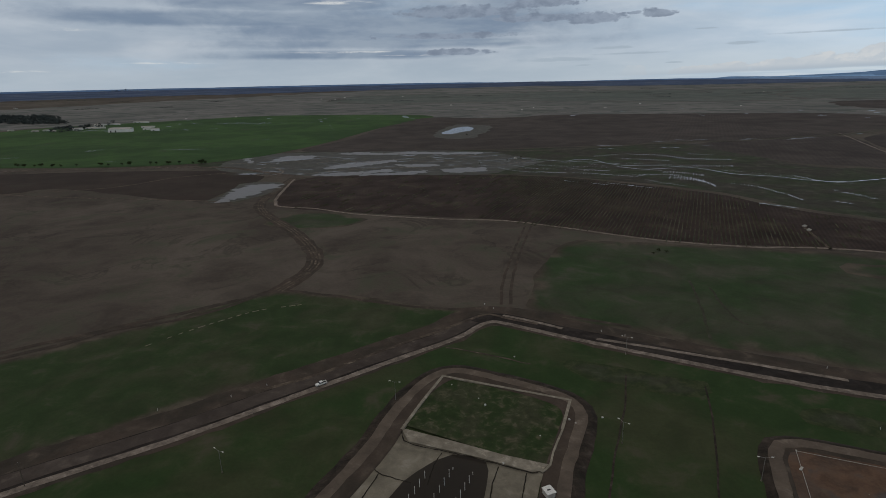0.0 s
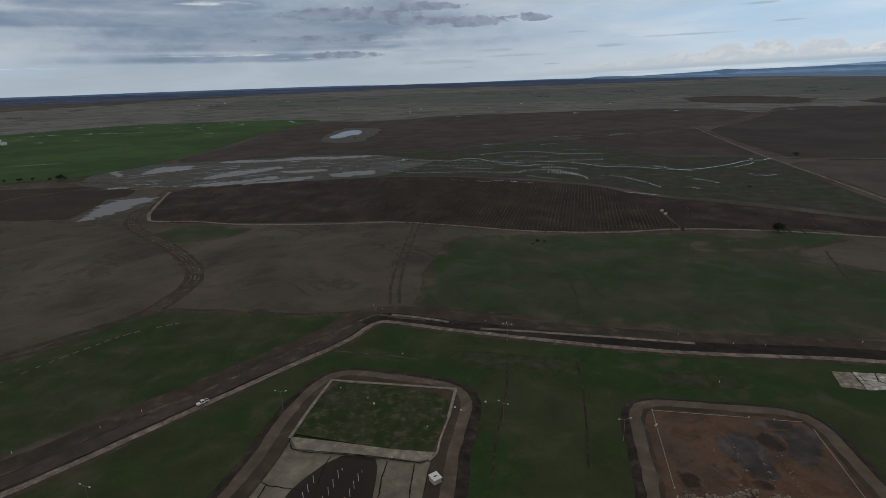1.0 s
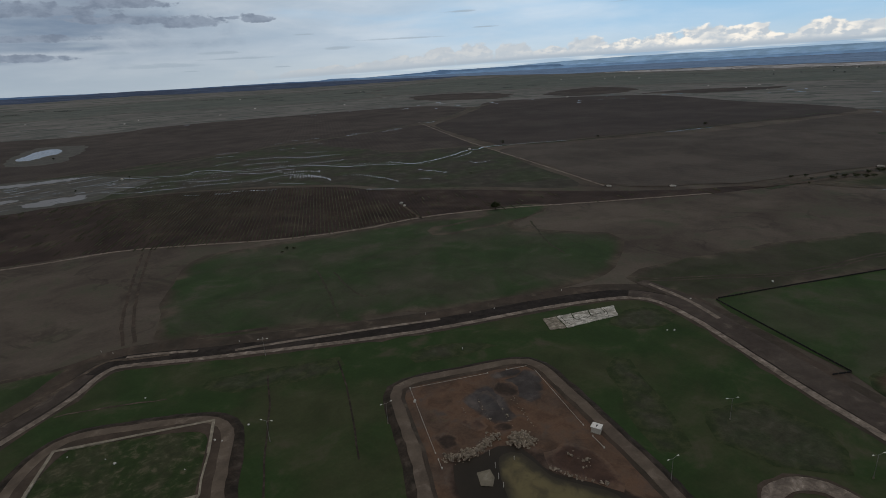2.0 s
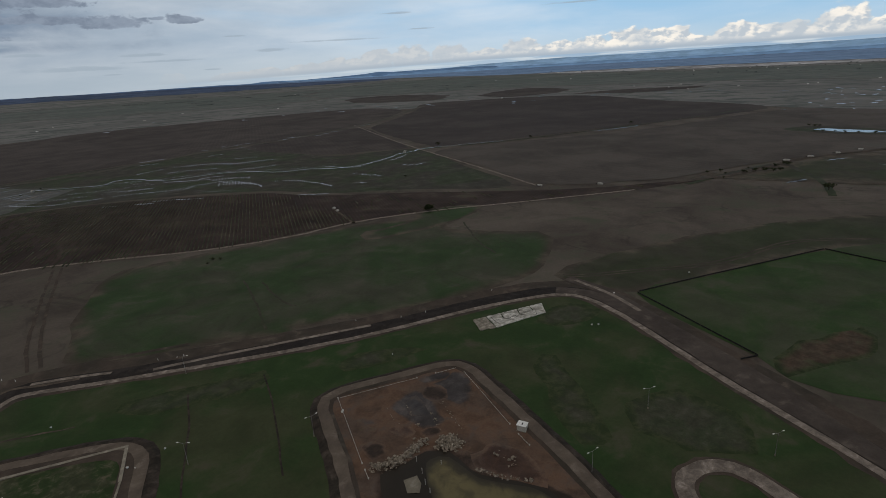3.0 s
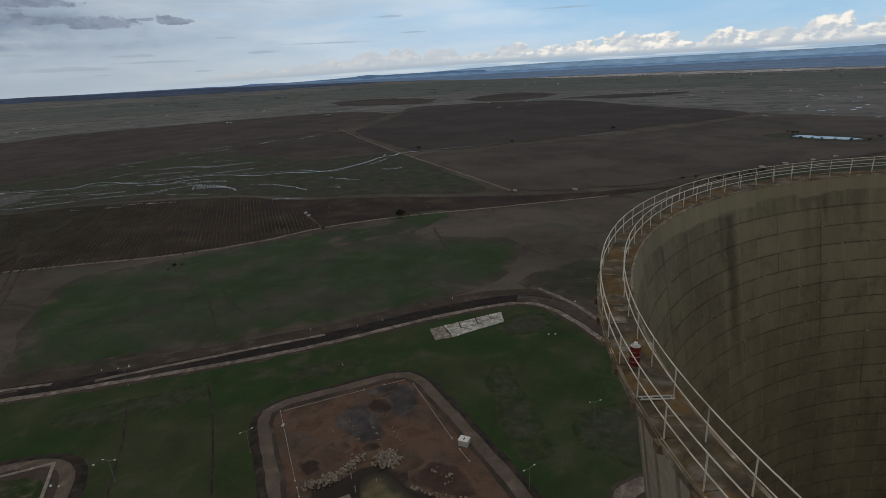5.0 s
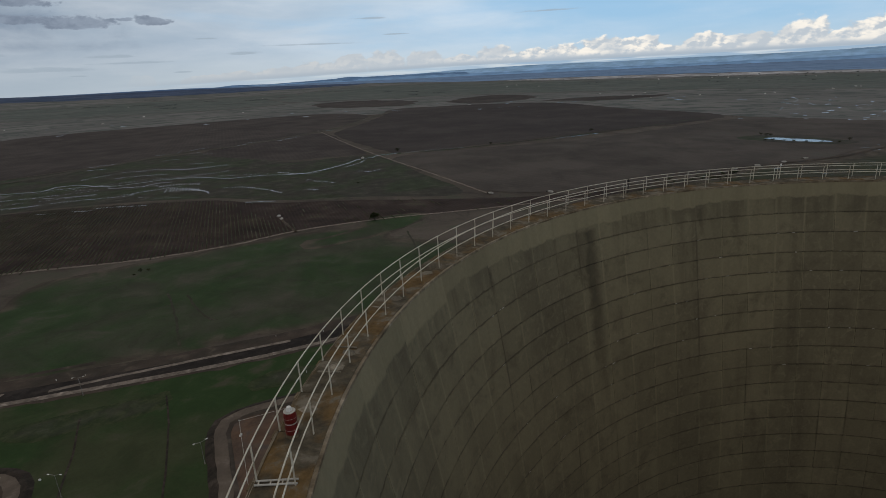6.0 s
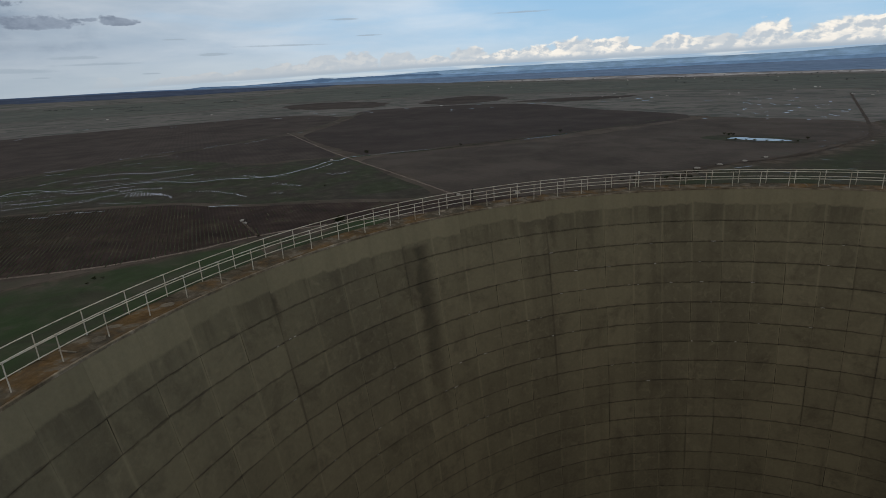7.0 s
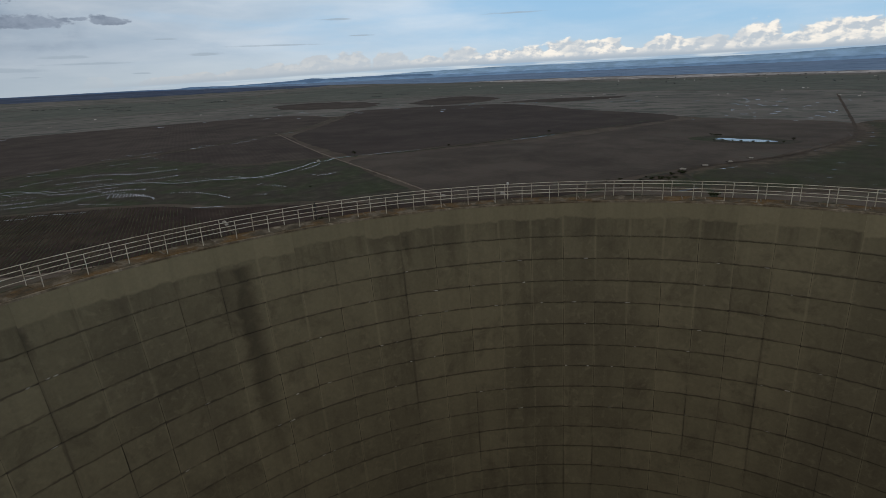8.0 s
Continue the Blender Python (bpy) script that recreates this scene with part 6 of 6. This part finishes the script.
# ---- pickup truck ----
def pickup(x, y, turn):
    ob = tagged(new("pickup_truck"), "white pickup truck with dark windows on the shoulder", "pickup truck")
    bm = bmesh.new()
    box(bm, -2.75, 2.75, -0.95, 0.95, 0.45, 0.95, 0.08)
    box(bm, 0.95, 2.7, -0.92, 0.92, 0.9, 1.12, 0.1)
    body = part("body", bm, M_WHITE, ob)
    bm = bmesh.new()
    r = bmesh.ops.create_cube(bm, size=1.0, matrix=Matrix.LocRotScale((0.05, 0, 1.45), None, (2.1, 1.8, 0.95)))
    for v in r["verts"]:
        if v.co.z > 1.5:
            v.co.x = 0.05 + (v.co.x - 0.05) * 0.62
            v.co.y *= 0.84
    bmesh.ops.bevel(bm, geom=bm.edges[:], offset=0.06, segments=1, affect="EDGES")
    cab = part("cab", bm, M_WHITE, ob)
    for s in (-1, 1):
        piece("side_window", M_GLASSY, cab, (-0.6, 0.72, min(s * 0.84, s * 0.9), max(s * 0.84, s * 0.9), 1.28, 1.72))
        piece("mirror", M_DARK, cab, (0.85, 1.0, min(s * 0.95, s * 1.15), max(s * 0.95, s * 1.15), 1.2, 1.38))
    bm = bmesh.new()
    bm.faces.new([bm.verts.new(q) for q in ((1.12, -0.8, 1.2), (1.12, 0.8, 1.2), (0.74, 0.7, 1.82), (0.74, -0.7, 1.82))])
    part("windscreen", bm, M_GLASSY, cab)
    bm = bmesh.new()
    bm.faces.new([bm.verts.new(q) for q in ((-1.02, 0.75, 1.25), (-1.02, -0.75, 1.25), (-0.66, -0.68, 1.8), (-0.66, 0.68, 1.8))])
    part("rear_window", bm, M_GLASSY, cab)
    bed = piece("bed", M_WHITE, ob, (-2.75, -1.05, 0.82, 0.95, 0.9, 1.3), (-2.75, -1.05, -0.95, -0.82, 0.9, 1.3), (-2.75, -2.65, -0.82, 0.82, 0.9, 1.3), bevel=0.02)
    piece("bed_floor", M_DARK, bed, (-2.6, -1.1, -0.8, 0.8, 0.955, 0.97))
    for s in (-1, 1):
        piece("headlight", M_STEEL, body, (2.7, 2.79, s * 0.7 - 0.18, s * 0.7 + 0.18, 0.78, 0.95))
        piece("tail_light", M_TAIL, body, (-2.79, -2.72, s * 0.82 - 0.08, s * 0.82 + 0.08, 0.9, 1.2))
        for cx in (-1.75, 1.75):
            wheel = bar("wheel", M_TYRE, ob, (cx, s * 0.72, 0.38), (cx, s * 0.97, 0.38), 0.38, 0.38, 16)
            bar("rim", M_STEEL, wheel, (cx, s * 0.93, 0.38), (cx, s * 0.985, 0.38), 0.22, 0.2, 12)
    piece("bumper", M_STEEL, ob, (2.72, 2.86, -0.9, 0.9, 0.45, 0.65), (-2.86, -2.72, -0.9, 0.9, 0.45, 0.65), bevel=0.02)
    return stand(ob, x, y, turn, 0.32)


pickup(-60.6, 228.6, 216.5)


# ---- farm buildings far off ----
def barn(x, y, turn, long, deep, high, label):
    ob = tagged(new("barn"), label, "barn", "far farm buildings")
    a, b = long / 2, deep / 2
    piece("wall", M_SIDING if long < 20 else M_WHITE, ob, (-a, a, -b, -b + 0.3, 0, high), (-a, a, b - 0.3, b, 0, high), (-a, -a + 0.3, -b, b, 0, high), (a - 0.3, a, -b, b, 0, high))
    bm = bmesh.new()
    q = [bm.verts.new(v) for v in ((-a - 0.6, -b - 0.6, high), (a + 0.6, -b - 0.6, high), (a + 0.6, 0, high + deep * 0.14), (-a - 0.6, 0, high + deep * 0.14), (a + 0.6, b + 0.6, high), (-a - 0.6, b + 0.6, high))]
    bm.faces.new(q[:4])
    bm.faces.new((q[3], q[2], q[4], q[5]))
    bm.faces.new((q[0], q[3], q[5]))
    bm.faces.new((q[1], q[4], q[2]))
    roof = part("roof", bm, M_SIDING, ob, "grey sheet-metal roof")
    for i in range(1 if long < 50 else 2):
        cx = -a + 7 + 14 * i
        piece("door", M_DARK, ob, (cx - 2, cx + 2, -b - 0.1, -b, 0, high * 0.6))
    piece("ridge_vent", M_SIDING, roof, (-a * 0.8, a * 0.8, -0.6, 0.6, high + deep * 0.13, high + deep * 0.16 + 0.5))
    return stand(ob, x, y, turn)


barn(-998, 1716, 8, 64, 26, 10, "long white farm barn beyond the green field")
barn(-905, 1740, 30, 24, 14, 6, "small white farm shed beyond the field")
barn(-1180, 1790, 30, 30, 14, 5, "low pale farm shed beyond the field")
for x, y, long in ((-1190, 1883, 70), (-1180, 1953, 80), (-1150, 1835, 60), (-1105, 2037, 50), (-985, 1853, 40), (-952, 1786, 26)):
    barn(x, y, 12, long, 12, 3.2, "long low white farm shed behind the barn")
for x, y, long in ((-1378, 1766, 16), (-1282, 1740, 18), (-1263, 1765, 20), (-1229, 1748, 12)):
    barn(x, y, 20, long, 9, 3.0, "small white farm outbuilding by the trees")
barn(128, 985, 100, 7, 3, 2.0, "small pale pump house beside the creek")
barn(655, 752, 40, 6, 4, 2.6, "small pale pump house at the culvert")
barn(548, 372, 100, 5, 2, 1.4, "small pale hut at the track end")
barn(591, 317, 100, 6, 2.0, 1.4, "small pale farm hut by the field edge")
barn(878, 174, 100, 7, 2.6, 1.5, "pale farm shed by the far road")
barn(923, 153, 100, 5, 2.6, 1.5, "pale farm shed by the far road")
barn(837, 191, 100, 7, 2.8, 1.6, "pale farm shed by the far road")
barn(968, 136, 100, 5, 2.6, 1.5, "pale farm shed by the far road")
barn(336, 493, 25, 3.6, 2.2, 1.2, "small pale hut in the vineyard")
barn(332, 480, 20, 2.6, 2, 1.2, "small pale hut in the vineyard")


# ---- straw wattles laid along the meadow ditch ----
def wattle(x, y, turn, long):
    ob = tagged(new("straw_wattle"), "pale straw wattle lying along the meadow ditch", "straw wattle", "wattles along the ditch")
    bar("roll", M_WATTLE, ob, (-long / 2, 0, 0.16), (long / 2, 0, 0.16), 0.20, 0.18, 8)
    for q in (-0.35, 0.35):
        bar("peg", M_WOOD, ob, (long * q, 0.05, 0.0), (long * q, 0.05, 0.55), 0.03, 0.03, 5)
    return stand(ob, x, y, turn)


M_WATTLE = plain("bleached_straw", (0.26, 0.23, 0.165), 0.95)
ditch = curve([(-168, 272), (-152.8, 289.9), (-135.9, 306.5), (-119.2, 319.5), (-94.1, 327.5)], 5.2)
rng = random.Random(44)
for p, q in zip(ditch, ditch[1:]):
    if rng.random() < 0.85:
        wattle((p[0] + q[0]) / 2, (p[1] + q[1]) / 2, math.degrees(math.atan2(q[1] - p[1], q[0] - p[0])), rng.uniform(2.2, 4.2))


# ---- trees ----
def tree(x, y, high, wide, seed, label="dark leafy tree standing alone in grass", leaves=420, group=""):
    r = random.Random(seed)
    ob = tagged(new("tree"), label, "tree", group)
    bm = bmesh.new()
    rod(bm, (0, 0, 0), (0.1, 0, high * 0.45), wide * 0.05, wide * 0.03, 7)
    tips = []
    for i in range(7):
        a = i * 0.9 + r.random()
        tip = (wide * r.uniform(0.2, 0.42) * math.cos(a), wide * r.uniform(0.2, 0.42) * math.sin(a), high * r.uniform(0.5, 0.88))
        tips.append(tip)
        rod(bm, (0.05, 0, high * r.uniform(0.22, 0.42)), tip, wide * 0.022, wide * 0.006, 5)
    part("trunk", bm, M_BARK, ob)
    verts, faces = [], []
    s = wide * 0.075
    for _ in range(leaves):
        t = r.choice(tips)
        c = Vector(t) + Vector((r.gauss(0, 0.13) * wide, r.gauss(0, 0.13) * wide, r.gauss(0, 0.10) * high))
        u = Vector((r.gauss(0, 1), r.gauss(0, 1), r.gauss(0, 1))).normalized()
        v = u.orthogonal().normalized()
        u = u.cross(v)
        k = s * r.uniform(0.5, 1.3)
        b = len(verts)
        verts += [c - u * k, c + v * k * 0.7, c + u * k, c - v * k * 0.7]
        faces.append((b, b + 1, b + 2, b + 3))
    link("crown", verts, faces, M_LEAF, ob)
    return stand(ob, x, y)


tree(387.6, 394, 8.0, 9.0, 1, leaves=900)
for i, (x, y, h) in enumerate(((175, 427, 2.2), (180, 424, 1.6), (168, 420, 1.4))):
    tree(x, y, h, h * 1.7, 20 + i, "low dark bush in the meadow", 220)
HEDGE = [(-960, 1010), (-915, 1014), (-880, 1010), (-832, 1012), (-786, 1002), (-773, 1001), (-751, 998), (-738, 996), (-715, 994), (-699, 992), (-674, 998), (-628, 995), (-613, 993), (-592, 1000), (-578, 1001), (-540, 1001), (-531, 1005), (-507, 1002), (-487, 1002), (-460, 998), (-444, 996), (-438, 1000)]
for i, (x, y) in enumerate(HEDGE):
    tall = 4.2 + 3 * ((i * 37) % 10) / 10 if i != 20 else 9
    tree(x, y, tall, tall * (0.9 + 0.2 * (i % 3)), 50 + i, "dark round tree by the farm road", 260, "trees along the farm road")
for i, (x, y, h) in enumerate(((745, 760, 7), (1175, 590, 7), (905, 660, 5), (1228, 262, 5), (1150, 235, 4), (1146, 222, 5), (1150, 205, 4), (1144, 190, 5), (1148, 172, 4), (1150, 150, 5), (1160, 128, 4), (1200, 120, 5), (1215, 250, 6), (1224, 245, 5), (690, 215, 2.5), (715, 222, 3), (735, 205, 2.6), (760, 212, 2.4), (60, 1440, 5), (110, 960, 3), (140, 1000, 3), (60, 930, 3), (500, 566, 3))):
    tree(x, y, h, h * 1.2, 80 + i, "small dark tree in open fields", 160)


for i, (x, y, h) in enumerate(((714, 243, 3), (729, 233, 3.4), (748, 200, 4.5), (753, 191, 5), (758, 183, 4.5), (790, 190, 4), (802, 183, 5), (812, 181, 4), (682, 110, 7), (735, 209, 3.5), (767, 178, 4))):
    tree(x, y, h, h * 1.5, 140 + i, "dark scrubby tree beside the culvert", 200, "trees at the culvert")


def woods(spots, label, seed):
    """Far woods: many crowns of small leaf clumps in one mesh."""
    r = random.Random(seed)
    verts, faces = [], []
    for x, y, size in spots:
        z = land(x, y)
        for _ in range(26):
            c = Vector((x + r.gauss(0, 0.35) * size, y + r.gauss(0, 0.35) * size, z + size * (0.15 + 0.75 * r.random() ** 1.3)))
            k = size * r.uniform(0.12, 0.24)
            u = Vector((r.gauss(0, 1), r.gauss(0, 1), r.gauss(0, 0.6))).normalized()
            v = u.orthogonal().normalized()
            b = len(verts)
            verts += [c - u * k, c + v * k, c + u * k, c - v * k]
            faces.append((b, b + 1, b + 2, b + 3))
    return tagged(link("woods", verts, faces, M_FARTREE), label, "woods", kind="stuff")


rng = random.Random(5)
spots = []
for _ in range(330):
    t, q = rng.random(), rng.random()
    spots.append((-1831 + 230 * t + 245 * q + rng.gauss(0, 8), 2307 - 320 * q + rng.gauss(0, 8), rng.uniform(8, 12)))
for _ in range(46):
    spots.append((-1215 + rng.gauss(0, 30), 1830 + rng.gauss(0, 60), rng.uniform(7, 12)))
for _ in range(26):
    # tree lines lying level across the far plain
    a, r, long = rng.uniform(-40, 46), rng.uniform(2900, 4000), rng.uniform(0.8, 2.6)
    for i in range(int(long * 11)):
        spots.append((*bearing(a + long * i / (long * 11) + rng.gauss(0, 0.05), r + rng.gauss(0, 9)), rng.uniform(2.5, 5.5)))
for _ in range(110):
    a = rng.uniform(54, 94)
    spots.append((*bearing(a, 3560 + max(0, 72 - a) * 26 + rng.gauss(0, 50) - (rng.random() < 0.3) * rng.uniform(0, 500)), rng.uniform(4, 7)))
woods(spots, "scattered far dark woods and tree lines", 9)


# ---- vine rows ----
def inside(x, y, poly):
    c = False
    for (x0, y0), (x1, y1) in zip(poly, poly[1:] + poly[:1]):
        if (y0 > y) != (y1 > y) and x < (x1 - x0) * (y - y0) / (y1 - y0) + x0:
            c = not c
    return c


def vine_rows():
    r = random.Random(21)
    u, v = Vector((math.sin(radians(25)), math.cos(radians(25)))), Vector((math.cos(radians(25)), -math.sin(radians(25))))
    verts, faces = [], []
    for i in range(-150, 120):
        across = i * 3.66
        s = 250.0
        while s < 950:
            ln = r.uniform(9, 17)
            p = u * (s + ln / 2) + v * across
            keep = 0.96 * min(1.0, max(0.10, (p[0] - 10) / 110)) * min(1.0, max(0.1, (345 - p[0]) / 40))
            if inside(p[0], p[1], VINEYARD) and r.random() < keep:
                a, b = u * s + v * (across + r.uniform(-0.2, 0.2)), u * (s + ln) + v * (across + r.uniform(-0.2, 0.2))
                wdt, h = r.uniform(0.35, 0.6), r.uniform(0.5, 0.95)
                q = len(verts)
                for e in (a, b):
                    verts += [(e[0] - v[0] * wdt, e[1] - v[1] * wdt, 0.1), (e[0], e[1], 0.1 + h), (e[0] + v[0] * wdt, e[1] + v[1] * wdt, 0.1)]
                faces += [(q, q + 3, q + 4, q + 1), (q + 1, q + 4, q + 5, q + 2), (q, q + 1, q + 2), (q + 3, q + 5, q + 4)]
            s += ln + r.uniform(0.3, 1.6)
    return tagged(link("vine_rows", verts, faces, M_STRAW), "long straight rows of young dormant vines", "vines", kind="stuff")


vine_rows()


# ---- far town on the horizon, and scattered far farm sheds ----
rng = random.Random(17)
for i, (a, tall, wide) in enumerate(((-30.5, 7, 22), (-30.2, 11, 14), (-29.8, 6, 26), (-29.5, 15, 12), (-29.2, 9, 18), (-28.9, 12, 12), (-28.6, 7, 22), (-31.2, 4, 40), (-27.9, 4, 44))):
    ob = tagged(new("office_tower"), "office tower far on the horizon, painted haze blue", "tower block", "far town")
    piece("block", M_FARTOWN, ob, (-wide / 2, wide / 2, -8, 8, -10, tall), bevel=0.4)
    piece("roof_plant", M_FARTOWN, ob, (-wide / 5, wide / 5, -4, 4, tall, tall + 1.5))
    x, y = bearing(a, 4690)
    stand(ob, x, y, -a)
for i in range(44):
    a = rng.uniform(52, 90) if i < 26 else rng.uniform(-40, 50)
    x, y = bearing(a, rng.uniform(2300, 2750) if i % 2 else 3450 + rng.uniform(-150, 150))
    ob = tagged(new("farm_shed"), "tiny pale farm shed far out on the plain", "shed", "far farm sheds")
    long = rng.uniform(4, 10)
    piece("wall", M_SIDING, ob, (-long / 2, long / 2, -1.6, 1.6, 0, 2.0))
    bm = bmesh.new()
    q = [bm.verts.new(v) for v in ((-long / 2, -1.8, 2.0), (long / 2, -1.8, 2.0), (long / 2, 0, 2.8), (-long / 2, 0, 2.8), (long / 2, 1.8, 2.0), (-long / 2, 1.8, 2.0))]
    for f in ((0, 1, 2, 3), (3, 2, 4, 5), (0, 3, 5), (1, 4, 2)):
        bm.faces.new([q[c] for c in f])
    part("roof", bm, M_WHITE if i % 3 else M_SIDING, ob, "pale sheet-metal roof")
    stand(ob, x, y, -a + rng.uniform(-25, 25))
